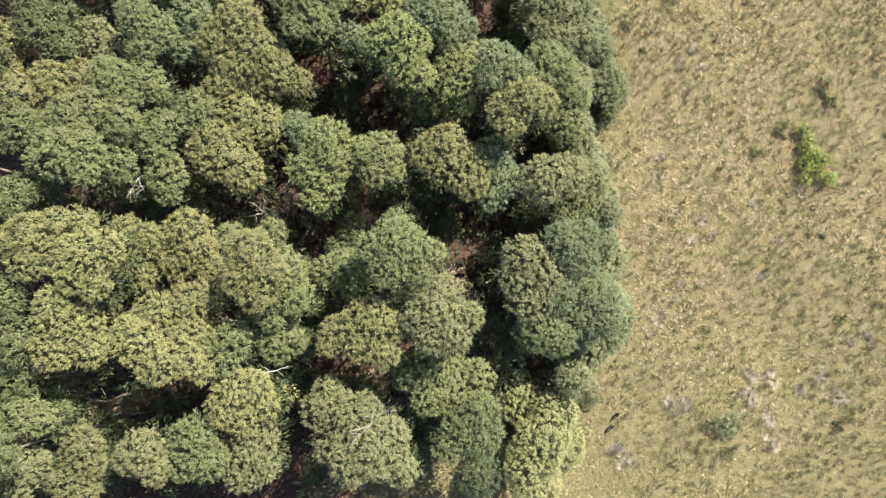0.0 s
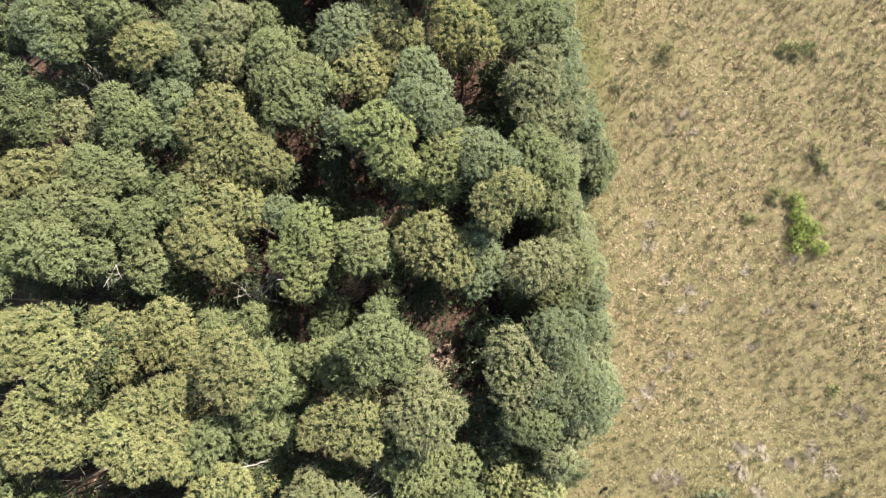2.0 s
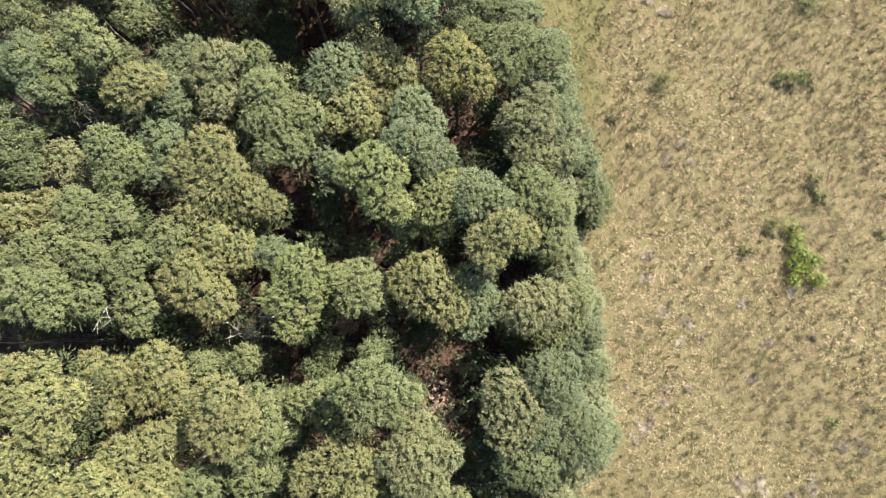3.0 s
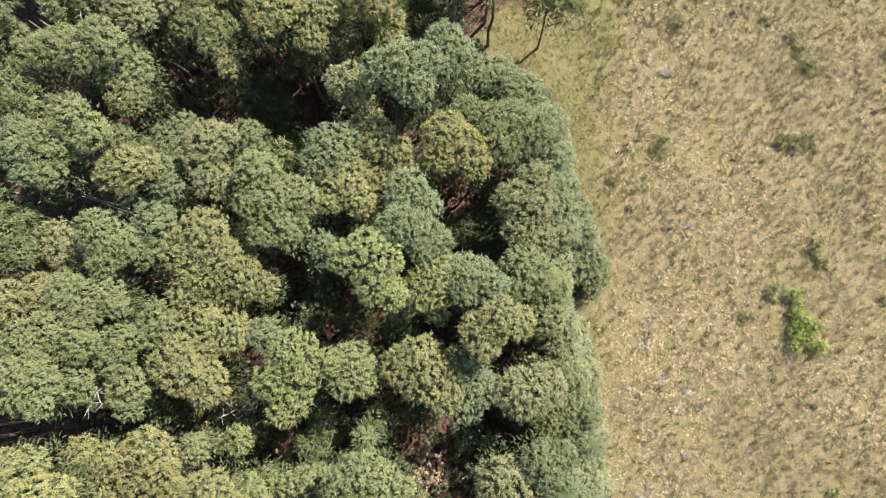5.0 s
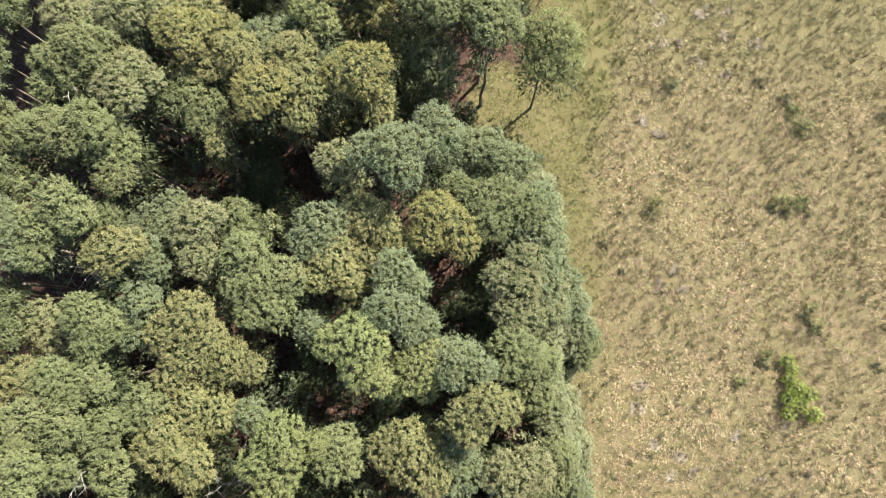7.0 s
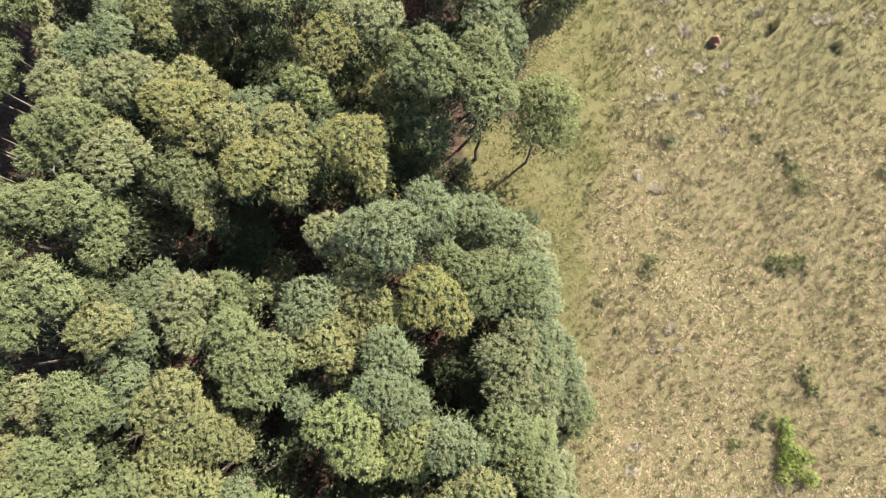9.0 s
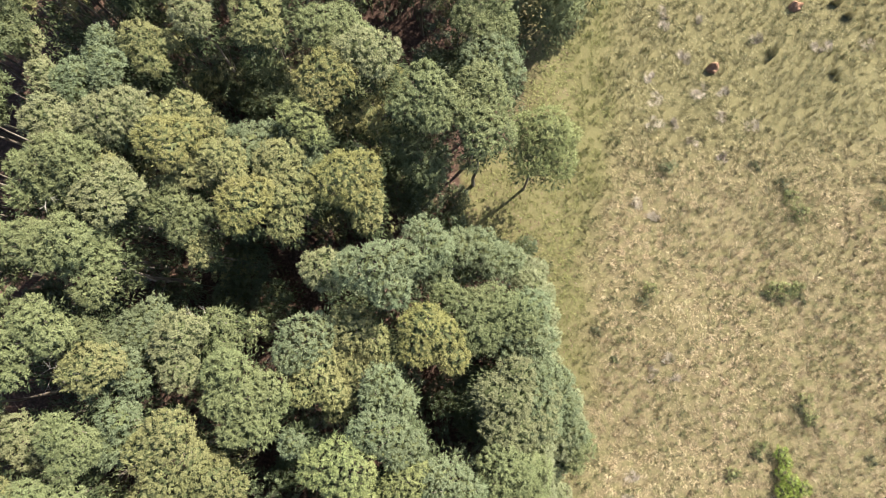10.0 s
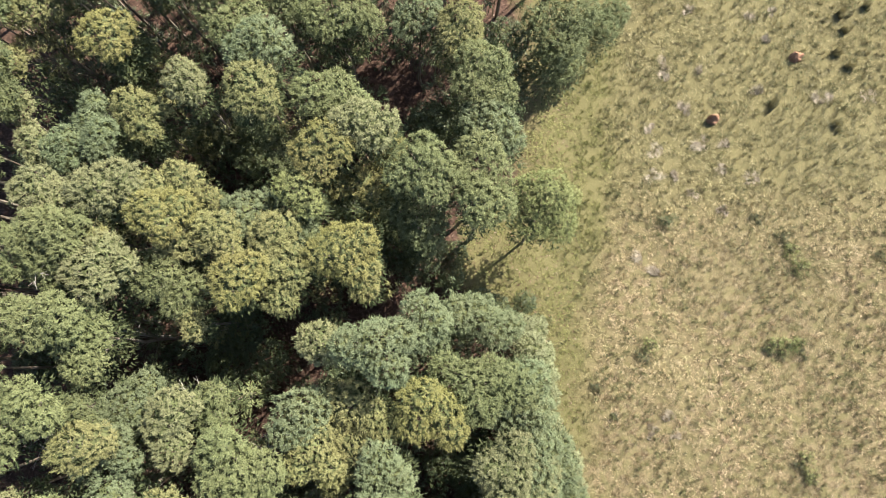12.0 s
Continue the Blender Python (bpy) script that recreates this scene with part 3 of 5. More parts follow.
gum(-0.4, 0.6, KHAKI, (-0.3, 0.3, 13.1, 1.62), (-1.4, -0.1, 13.2, 1.11), (0.1, 1.4, 12.9, 1.41), (0.7, -1.1, 12.9, 1.34), (1.8, 0.0, 13.0, 0.97), (-0.6, -1.3, 13.1, 1.11))
gum(9.6, 1.4, GREY_GREEN, (-0.4, 1.1, 9.7, 1.61), (0.7, 0.3, 9.5, 1.46), (-0.8, -0.8, 9.2, 1.62), (1.1, -0.9, 9.4, 1.22))
gum(-21.4, 1.7, OLIVE, (-0.1, -0.4, 12.3, 1.00), (0.1, 0.4, 12.1, 0.93))
gum(-10.1, 2.4, GREEN, (-0.1, 1.1, 13.4, 1.48), (0.5, -0.4, 13.0, 1.34), (-0.8, -1.8, 12.9, 0.98))
gum(-9.0, 2.6, GREEN, (-0.2, 0.7, 10.7, 1.04), (0.3, -1.1, 10.4, 0.80))
gum(5.4, 3.0, KHAKI, (-0.4, 1.3, 12.1, 1.53), (0.7, 0.2, 11.6, 1.69), (-0.7, -0.2, 11.8, 1.31), (0.0, -1.3, 11.4, 1.54))
gum(-11.2, 3.2, OLIVE, (-0.2, 1.0, 16.0, 1.59), (-0.6, -0.3, 15.8, 1.39), (0.7, -0.0, 15.7, 1.39), (0.2, -1.3, 15.6, 1.19))
gum(-6.7, 3.5, GREEN, (-0.3, 0.1, 11.3, 1.41), (0.8, 0.4, 11.2, 1.18), (-1.1, 0.0, 11.5, 0.94), (0.6, -1.2, 11.4, 0.79))
gum(-20.2, 3.6, OLIVE, (-0.0, 0.5, 16.8, 1.49), (-0.8, -0.5, 16.5, 1.37), (0.9, 0.8, 16.7, 1.17), (0.3, -1.2, 16.6, 1.03))
gum(7.8, 4.2, GREY_GREEN, (-0.2, 1.1, 12.2, 1.53), (0.6, 0.1, 12.0, 1.38), (0.9, 1.5, 12.3, 1.08), (-0.8, -2.1, 11.4, 1.47))
gum(-2.8, 4.4, GREEN, (-0.2, 0.6, 14.7, 1.64), (-1.6, 0.2, 14.7, 1.08), (0.8, 0.2, 14.7, 1.29), (-0.5, -0.8, 14.4, 1.44), (1.9, -0.1, 14.6, 0.94), (1.2, -1.2, 14.8, 0.72))
gum(-19.5, 4.7, OLIVE, (-0.5, 0.9, 13.2, 1.36), (0.8, 0.6, 12.9, 1.22), (-0.3, -0.7, 13.0, 1.14), (0.3, -1.6, 12.8, 0.99))
gum(-23.1, 4.9, OLIVE, (-0.4, 0.2, 16.8, 1.50), (-1.5, -0.1, 16.7, 1.17), (0.7, 0.9, 16.7, 1.04), (-0.6, -1.1, 16.5, 1.37), (0.9, -0.4, 16.7, 1.03), (1.9, 0.9, 16.2, 1.12))
gum(-16.2, 4.9, OLIVE, (-0.2, 1.1, 12.7, 1.52), (0.3, 0.0, 12.4, 1.53), (-0.8, -0.8, 12.3, 1.30), (1.2, -1.1, 12.4, 1.00))
gum(-13.0, 6.0, GREEN, (-1.3, -0.2, 11.2, 1.03), (1.3, 0.2, 10.5, 1.05))
gum(-7.2, 6.1, MID_GREEN, (0.4, 0.6, 8.2, 1.07), (-0.4, -0.6, 7.8, 1.07))
gum(-3.3, 6.7, GREEN, (0.0, 0.0, 12.3, 0.85))
gum(10.7, 6.8, GREY_GREEN, (0.5, 1.0, 8.7, 1.10), (0.2, -1.0, 8.0, 1.27), (-0.6, 0.2, 8.2, 1.27))
gum(9.4, 8.8, GREEN, (0.5, 1.3, 8.8, 1.51), (0.1, -0.2, 8.5, 1.43), (-0.7, -1.2, 8.2, 1.44))
gum(-17.9, 9.3, GREEN, (0.0, 0.3, 12.5, 1.47), (-0.0, -0.7, 12.5, 1.01))
gum(7.0, 9.6, KHAKI, (-0.7, -0.2, 11.7, 1.71), (0.8, 0.2, 11.4, 1.58))
gum(3.2, 9.9, GREY_GREEN, (-0.2, 1.2, 11.5, 1.42), (0.4, -0.3, 11.1, 1.43), (-0.2, -1.3, 11.0, 1.20))
gum(-22.4, 10.0, GREEN, (-0.4, 0.2, 15.9, 1.70), (0.9, 0.4, 15.8, 1.29), (-1.6, -0.2, 16.0, 0.93), (1.1, -1.0, 15.9, 0.93))
gum(-20.8, 10.0, GREY_GREEN, (-0.3, 1.6, 12.0, 0.80), (0.1, -0.7, 11.0, 1.21))
gum(-20.6, 10.1, GREEN, (0.0, 0.0, 13.9, 1.42))
gum(-7.8, 10.4, BRIGHT, (-0.0, 1.4, 12.7, 1.69), (0.5, -0.0, 12.5, 1.39), (-1.3, -0.2, 12.5, 1.32), (-0.1, -1.2, 12.2, 1.40), (-0.6, -2.2, 12.3, 1.01), (2.2, 0.9, 12.7, 0.97))
gum(0.5, 10.6, OLIVE, (-0.5, 1.0, 12.4, 1.47), (-1.6, 0.5, 12.1, 1.33), (-0.1, -0.2, 11.6, 1.95), (1.4, -0.1, 12.0, 1.18), (1.0, -1.1, 11.6, 1.49))
gum(-4.2, 10.6, GREEN, (-0.0, 0.6, 12.0, 1.49), (-0.4, -0.6, 11.9, 1.18), (0.6, -0.5, 12.0, 0.98))
gum(-14.4, 10.8, OLIVE, (-0.5, 1.1, 13.3, 1.22), (-0.3, 0.0, 12.6, 1.69), (1.2, -0.9, 12.3, 1.55), (-1.2, 0.3, 13.1, 1.08))
gum(-25.5, 11.8, GREEN, (-0.3, 0.2, 15.4, 1.45), (1.1, 0.1, 15.1, 1.18), (-0.9, -0.6, 15.4, 0.95))
gum(-18.4, 12.0, GREEN, (0.3, 0.5, 13.5, 1.30), (0.0, -0.5, 13.2, 1.30), (-0.5, -0.0, 13.4, 1.07))
gum(-21.5, 12.6, GREEN, (-1.1, 0.0, 15.7, 1.30), (-0.1, 0.5, 15.3, 1.32), (1.3, -0.0, 14.7, 1.48), (-0.6, -0.7, 15.5, 1.09))
gum(-9.8, 13.0, GREY_GREEN, (0.0, 0.0, 12.1, 1.15))
gum(-13.0, 13.1, OLIVE, (-0.4, 0.7, 12.7, 1.25), (0.9, 0.1, 12.0, 1.58), (-0.7, -0.6, 12.1, 1.49))
gum(-16.1, 13.4, GREEN, (0.3, 0.3, 13.4, 1.38), (-0.5, -0.4, 13.4, 1.08))
gum(4.6, 13.5, OLIVE, (0.3, 0.4, 14.3, 1.48), (-1.1, -0.1, 14.1, 1.12), (-0.7, -1.0, 14.1, 1.12), (1.3, 0.3, 14.3, 1.12))
gum(0.0, 14.6, BRIGHT, (1.1, -0.0, 11.9, 0.84), (-1.2, 0.0, 11.3, 0.81))
gum(-24.3, 14.7, OLIVE, (-1.6, -0.7, 15.7, 1.31), (-0.1, 0.1, 15.0, 1.48), (1.7, 0.6, 14.4, 1.35))
gum(-19.8, 15.0, GREEN, (-1.0, 0.2, 14.6, 1.57), (0.8, 0.3, 14.2, 1.36), (-0.1, -0.5, 14.4, 1.28), (1.7, -0.3, 14.2, 0.84))
gum(9.9, 15.0, GREEN, (-0.7, -1.6, 6.7, 1.77), (1.6, 3.5, 6.0, 1.19))
gum(8.6, 15.2, GREEN, (0.2, 1.0, 8.9, 1.53), (-0.2, -0.9, 8.4, 1.54))
gum(-11.3, 16.1, OLIVE, (0.2, 0.3, 12.6, 1.57), (1.5, -0.2, 12.6, 0.99), (-1.3, -0.4, 12.4, 1.19))
gum(3.4, 16.3, GREY_GREEN, (-0.5, 0.4, 13.7, 1.44), (0.6, -0.1, 13.5, 1.38), (-0.6, -0.6, 13.8, 0.99), (1.6, -0.2, 13.8, 0.62))
gum(0.7, 16.3, BRIGHT, (-0.0, 0.2, 13.6, 1.37), (-0.4, -0.6, 13.3, 1.38), (0.8, 0.8, 13.6, 1.00))
gum(6.8, 16.9, GREEN, (-0.3, 0.4, 11.8, 1.59), (0.7, -0.1, 11.7, 1.36), (-0.6, -0.7, 12.0, 1.04))
gum(-2.8, 17.0, BRIGHT, (-0.3, 0.7, 14.8, 1.70), (-1.5, 0.5, 14.9, 1.12), (0.7, 0.3, 14.7, 1.34), (0.2, -0.8, 14.4, 1.49), (1.3, -1.7, 14.5, 0.94))
gum(12.5, 17.3, GREEN, (0.1, 0.3, 6.1, 1.28), (-0.2, -1.0, 6.2, 0.73))
gum(-27.9, 17.3, OLIVE, (0.2, 0.9, 14.3, 1.15), (-0.2, -0.9, 13.8, 1.16))
gum(-13.5, 17.7, OLIVE, (0.3, 1.4, 14.0, 1.68), (-1.0, 0.4, 13.6, 1.54), (1.1, 0.1, 13.6, 1.54), (0.0, -0.9, 13.4, 1.54), (-0.9, -2.2, 13.2, 1.16))
gum(-22.6, 18.3, KHAKI, (-0.4, 0.4, 12.9, 1.42), (0.5, -0.5, 12.7, 1.19))
gum(-18.8, 18.4, GREEN, (-0.5, 0.8, 14.9, 1.35), (0.5, -0.0, 14.4, 1.51), (-0.1, -1.0, 14.5, 1.14))
gum(-6.1, 18.6, GREY_GREEN, (0.0, 0.0, 13.4, 0.90))
gum(-16.7, 19.1, GREY_GREEN, (0.2, 0.8, 13.4, 1.40), (-0.3, -0.9, 12.9, 1.34))
gum(-0.4, 19.2, GREY_GREEN, (-0.7, 0.4, 14.6, 1.29), (0.3, 0.1, 14.3, 1.30), (-1.4, 0.3, 14.7, 0.94), (1.5, -0.4, 14.1, 1.02), (0.6, -0.9, 14.3, 0.94))
gum(11.5, 20.3, GREY_GREEN, (-0.2, 0.2, 7.0, 1.30), (0.6, -1.8, 6.6, 1.13), (-0.4, 1.8, 6.8, 1.05))
gum(7.9, 20.3, KHAKI, (-0.4, -0.9, 11.1, 1.63), (-1.3, 0.6, 10.8, 1.57), (1.1, -0.5, 10.9, 1.40), (1.4, 1.2, 10.8, 1.25))
gum(8.9, 20.9, GREY_GREEN, (-0.2, 0.4, 10.8, 1.58), (0.5, 1.7, 10.6, 1.28), (0.5, -1.1, 10.6, 1.27), (-0.7, -1.1, 10.6, 1.27))
gum(-9.1, 21.1, GREEN, (-0.9, 1.7, 14.0, 1.55), (-0.3, 0.0, 13.4, 1.71), (1.4, 0.4, 13.3, 1.50), (0.7, -1.4, 13.1, 1.50), (-0.6, -1.8, 13.5, 0.97), (-1.5, -0.1, 14.0, 0.89))
gum(6.7, 21.4, KHAKI, (0.2, -0.1, 12.3, 1.60), (-0.8, 0.3, 12.3, 1.30), (0.7, 1.4, 12.2, 1.31), (-0.3, -1.7, 12.1, 1.30))
gum(-0.6, 21.7, GREY_GREEN, (-0.2, 0.5, 13.3, 1.35), (-0.7, -0.2, 13.4, 0.98), (0.8, -0.5, 13.1, 1.13))
gum(-3.1, 21.9, OLIVE, (0.3, 1.0, 11.6, 1.18), (0.2, -0.2, 11.4, 1.03), (-0.7, -1.4, 11.1, 0.96))
gum(-16.8, 22.4, GREY_GREEN, (0.3, 0.6, 13.5, 1.21), (1.0, -0.3, 13.4, 0.99), (-1.5, -0.7, 13.1, 0.99))
gum(-4.8, 22.5, OLIVE, (-0.2, 0.1, 12.2, 1.61), (0.2, 1.2, 12.2, 1.32), (-1.0, -0.9, 12.4, 1.00), (0.9, -1.0, 12.2, 1.16))
gum(-17.9, 23.0, OLIVE, (-0.1, -0.0, 14.4, 1.54), (-0.9, -0.3, 14.5, 1.11), (1.0, 0.3, 14.4, 1.11))
gum(-23.7, 23.9, GREY_GREEN, (-0.1, -0.0, 16.1, 1.41), (-0.2, 1.1, 16.0, 1.00), (0.4, -1.5, 16.0, 0.85))
gum(-13.3, 24.1, KHAKI, (-0.0, 0.9, 13.4, 1.51), (-0.6, -0.2, 13.3, 1.14), (1.1, 1.2, 13.6, 0.84), (0.1, -1.4, 12.9, 1.37))
gum(-21.3, 24.4, GREEN, (0.8, 1.4, 16.4, 1.27), (-0.8, -0.1, 15.5, 1.64), (1.7, 0.5, 15.9, 1.28), (-1.1, -1.6, 15.3, 1.30))
gum(-5.8, 24.7, GREY_GREEN, (0.0, 0.1, 12.7, 1.76), (-0.7, -0.8, 12.7, 1.31), (0.9, 0.7, 12.9, 1.15))
gum(-18.7, 24.8, MID_GREEN, (-0.3, 0.3, 13.8, 1.06), (0.6, -0.6, 13.6, 0.76))
gum(-11.1, 25.0, GREEN, (-0.1, 0.7, 12.7, 1.09), (0.1, -0.5, 12.2, 1.25))
gum(2.1, 25.0, GOLDEN, (-0.6, 0.7, 13.0, 1.52), (0.5, -0.0, 12.6, 1.61), (-0.8, -0.6, 12.8, 1.30), (1.3, -1.1, 12.6, 1.15), (-0.3, 1.3, 13.3, 0.92))
gum(-2.1, 25.0, OLIVE, (-0.9, 0.6, 12.5, 1.54), (0.4, -0.2, 12.3, 1.24), (1.5, -1.1, 12.1, 1.02))
gum(-16.3, 25.2, GREY_GREEN, (0.1, -0.3, 12.1, 1.79), (-1.2, -0.6, 12.2, 1.18), (0.8, 0.9, 12.1, 1.34))
gum(8.2, 25.2, GREY_GREEN, (0.3, 1.8, 10.9, 1.45), (-1.2, -0.1, 10.1, 1.63), (0.7, -0.2, 10.4, 1.46), (0.8, -2.0, 10.1, 1.22))
gum(5.5, 26.6, GREEN, (-1.1, 0.1, 12.0, 1.64), (0.5, 0.4, 11.6, 1.65), (2.1, -0.2, 11.2, 1.67), (-2.5, 1.0, 11.9, 1.19), (-0.3, -1.2, 11.8, 1.41))
gum(-1.0, 28.9, GREY_GREEN, (-0.2, 0.2, 15.6, 1.65), (-1.5, 0.2, 15.5, 1.23), (0.6, -0.9, 15.3, 1.44), (1.2, 0.8, 15.5, 1.16))
gum(-18.3, 29.0, GREEN, (-0.5, -0.1, 14.7, 1.34), (-0.0, 1.5, 14.4, 1.14), (0.6, 0.3, 14.5, 1.13), (0.0, -1.3, 14.3, 1.35))
gum(-4.9, 29.2, KHAKI, (0.3, -0.1, 12.9, 1.47), (-0.5, 0.1, 13.0, 1.01))
gum(-20.5, 30.2, GREEN, (1.3, 0.4, 16.4, 1.29), (0.2, -0.4, 15.9, 1.45), (1.8, -0.1, 16.1, 1.30), (-2.3, 0.0, 15.5, 1.25), (-1.0, 0.1, 15.7, 1.46))
gum(-12.4, 30.2, OLIVE, (0.2, -0.4, 13.7, 0.77), (-0.3, 0.5, 13.5, 0.70))
gum(4.2, 30.3, GREY_GREEN, (-0.4, 0.8, 9.9, 1.42), (0.9, 0.9, 9.6, 1.51), (2.1, -0.1, 9.3, 1.44), (3.2, 0.2, 9.3, 1.02), (-2.0, -0.8, 9.5, 1.26), (-3.5, -1.5, 9.0, 1.27))
gum(-25.4, 30.3, GREEN, (-0.0, 0.8, 14.7, 1.36), (-0.4, -0.5, 14.4, 1.14), (0.7, -1.1, 14.4, 0.91))
gum(1.6, 30.5, GREY_GREEN, (-0.1, 0.7, 14.8, 1.33), (-0.4, -0.6, 14.4, 1.34), (0.7, -0.0, 14.7, 1.12))
gum(-13.9, 32.6, GREEN, (-0.2, 0.3, 14.0, 1.38), (-1.0, -0.1, 13.9, 1.16), (0.9, -0.3, 13.6, 1.39), (0.5, -1.2, 13.8, 1.00), (-0.4, 1.3, 14.0, 1.01))
gum(-9.1, 32.7, GOLDEN, (-0.1, 0.0, 15.5, 1.61), (0.6, 0.7, 15.5, 1.11), (-0.4, -0.8, 15.6, 1.10))
gum(-2.2, 33.1, OLIVE, (0.3, 0.6, 12.4, 0.80), (-0.1, -0.4, 11.9, 1.05))
gum(-17.4, 33.3, KHAKI, (-0.4, 0.0, 15.5, 1.33), (0.2, 0.9, 15.2, 1.35), (-1.2, -0.4, 15.5, 0.97), (1.4, 0.2, 15.2, 0.98), (0.0, -0.9, 15.3, 1.26))
gum(-7.1, 33.4, OLIVE, (-0.6, 0.2, 14.3, 1.51), (0.2, 1.1, 14.2, 1.30), (0.8, -0.2, 14.2, 1.15), (0.0, -1.6, 14.0, 1.14))
gum(-20.8, 33.9, GREEN, (-0.3, 0.3, 14.4, 1.52), (0.0, -0.8, 14.2, 1.30), (0.8, 0.8, 14.5, 0.92))
gum(-22.1, 34.0, GREEN, (1.4, -0.1, 15.2, 1.20), (-0.8, -0.6, 14.7, 1.08), (-1.2, 1.1, 14.7, 0.94))
gum(-3.4, 34.6, GOLDEN, (-0.2, 0.1, 14.2, 1.74), (-1.1, -0.2, 14.2, 1.30), (0.9, 0.6, 14.1, 1.38), (0.7, -1.0, 14.3, 0.99))
gum(-6.3, 35.1, GREY_GREEN, (-0.1, 0.4, 12.9, 1.19), (0.1, -0.6, 12.7, 1.04))
gum(-18.2, 35.2, OLIVE, (0.0, 0.0, 14.8, 1.05))
gum(-20.1, 35.3, GREEN, (0.4, 0.2, 16.2, 1.25), (-0.9, 0.4, 16.0, 1.05), (1.5, 0.5, 16.0, 0.91), (-1.7, -0.4, 15.7, 1.05), (0.9, -0.7, 16.0, 1.04))
gum(-7.5, 35.5, OLIVE, (-0.1, 0.1, 14.7, 1.43), (-0.4, -0.8, 14.7, 1.08), (0.6, 0.6, 14.7, 1.09))
gum(-10.9, 35.5, OLIVE, (0.1, 0.1, 14.7, 1.43), (-0.8, 0.4, 14.7, 1.08), (0.8, -0.8, 14.8, 0.94))
gum(-12.7, 35.6, OLIVE, (-0.4, -0.4, 14.2, 1.31), (0.4, -1.0, 14.4, 0.73), (0.9, 2.3, 13.8, 0.75))
gum(-6.2, 35.7, GREY_GREEN, (-0.0, 0.3, 13.5, 1.19), (0.6, -0.0, 13.6, 0.82), (-0.4, -0.5, 13.4, 0.97))
gum(-13.8, 36.5, GOLDEN, (-0.7, 0.1, 15.8, 1.40), (0.7, 0.4, 15.4, 1.28), (0.2, -0.8, 15.7, 1.06))
gum(-9.3, 36.8, GREY_GREEN, (-0.4, 0.1, 13.6, 1.55), (0.8, 0.7, 13.6, 1.12), (-0.7, -0.6, 13.9, 0.97), (0.5, -0.7, 13.8, 0.97))
gum(1.0, 37.0, MID_GREEN, (0.1, -0.1, 11.4, 1.41), (-1.5, 1.2, 11.1, 1.20), (1.0, -0.1, 11.4, 1.03), (0.8, -1.2, 11.3, 1.03))
gum(-17.5, 37.2, GREY_GREEN, (0.0, 0.0, 13.8, 0.97))
gum(-21.3, 37.5, KHAKI, (-0.1, 0.3, 15.2, 1.64), (-0.7, 0.2, 15.3, 1.22), (1.1, -0.1, 15.2, 1.08), (0.1, -0.8, 15.3, 1.07))
gum(5.2, 37.9, GREEN, (-0.6, 0.5, 14.6, 1.31), (-0.2, -0.6, 14.4, 1.17), (0.9, -0.1, 14.2, 1.18))
gum(-17.2, 38.1, KHAKI, (-0.5, -0.2, 15.7, 1.55), (0.6, 0.4, 15.4, 1.43), (-1.2, -0.1, 15.9, 1.06), (1.6, -0.3, 15.5, 0.93))
gum(-6.0, 38.1, BRIGHT, (0.0, 0.2, 15.0, 1.30), (-0.7, 0.3, 15.1, 0.94), (0.6, -0.7, 15.0, 0.94))
gum(-14.0, 38.7, OLIVE, (-0.9, -0.4, 14.8, 1.16), (0.6, 0.0, 14.1, 1.33), (0.3, 0.5, 14.5, 0.96))
gum(1.4, 39.7, GREEN, (0.0, 0.8, 15.0, 1.52), (-0.7, 0.3, 14.9, 1.31), (1.1, -0.0, 14.8, 1.31), (-1.3, -0.4, 14.8, 1.09), (0.5, -1.0, 14.6, 1.31))
gum(-2.2, 40.1, GOLDEN, (-0.3, -0.7, 12.8, 1.15), (-1.8, -1.0, 12.6, 0.93), (1.3, 1.8, 12.0, 1.18), (0.2, -1.6, 12.9, 0.69))
gum(4.9, 40.2, GREEN, (0.0, 0.6, 13.9, 1.71), (-0.9, -0.5, 13.8, 1.35), (0.8, -0.5, 13.8, 1.35))
gum(-4.7, 40.5, GOLDEN, (0.1, 0.5, 15.7, 1.42), (-0.7, -0.1, 15.5, 1.29), (-0.2, -0.8, 15.5, 1.22), (0.9, 0.2, 15.7, 1.14))
gum(-21.0, 40.8, GREY_GREEN, (0.3, 0.5, 14.2, 0.98), (0.1, -0.5, 13.8, 1.02), (-0.6, 0.1, 14.0, 0.83))
gum(-18.3, 41.9, GREY_GREEN, (0.1, -0.4, 11.8, 1.03), (-0.2, 0.6, 11.7, 0.88))
gum(-8.6, 41.9, MID_GREEN, (0.5, -1.1, 11.3, 0.97), (-0.5, 1.0, 10.8, 0.98))
gum(-18.9, 42.0, GREY_GREEN, (0.4, -0.4, 14.4, 1.19), (0.2, -1.1, 14.3, 1.08), (-0.6, 0.5, 14.3, 0.83), (-0.5, 1.7, 14.0, 0.95))
gum(-23.7, 42.2, KHAKI, (0.6, -0.9, 13.8, 1.02), (1.0, -1.6, 13.7, 0.83), (-1.0, 1.5, 13.1, 1.16))
gum(-2.1, 42.2, KHAKI, (-0.2, 0.2, 15.7, 1.43), (-1.2, 0.1, 15.7, 1.08), (0.6, -0.7, 15.6, 1.08), (1.2, 0.2, 15.7, 0.94))
gum(-16.4, 43.1, OLIVE, (-0.6, 0.5, 13.9, 1.36), (-0.0, -0.5, 13.7, 1.14), (0.8, 0.4, 13.7, 0.99), (0.6, -1.1, 13.8, 0.76))
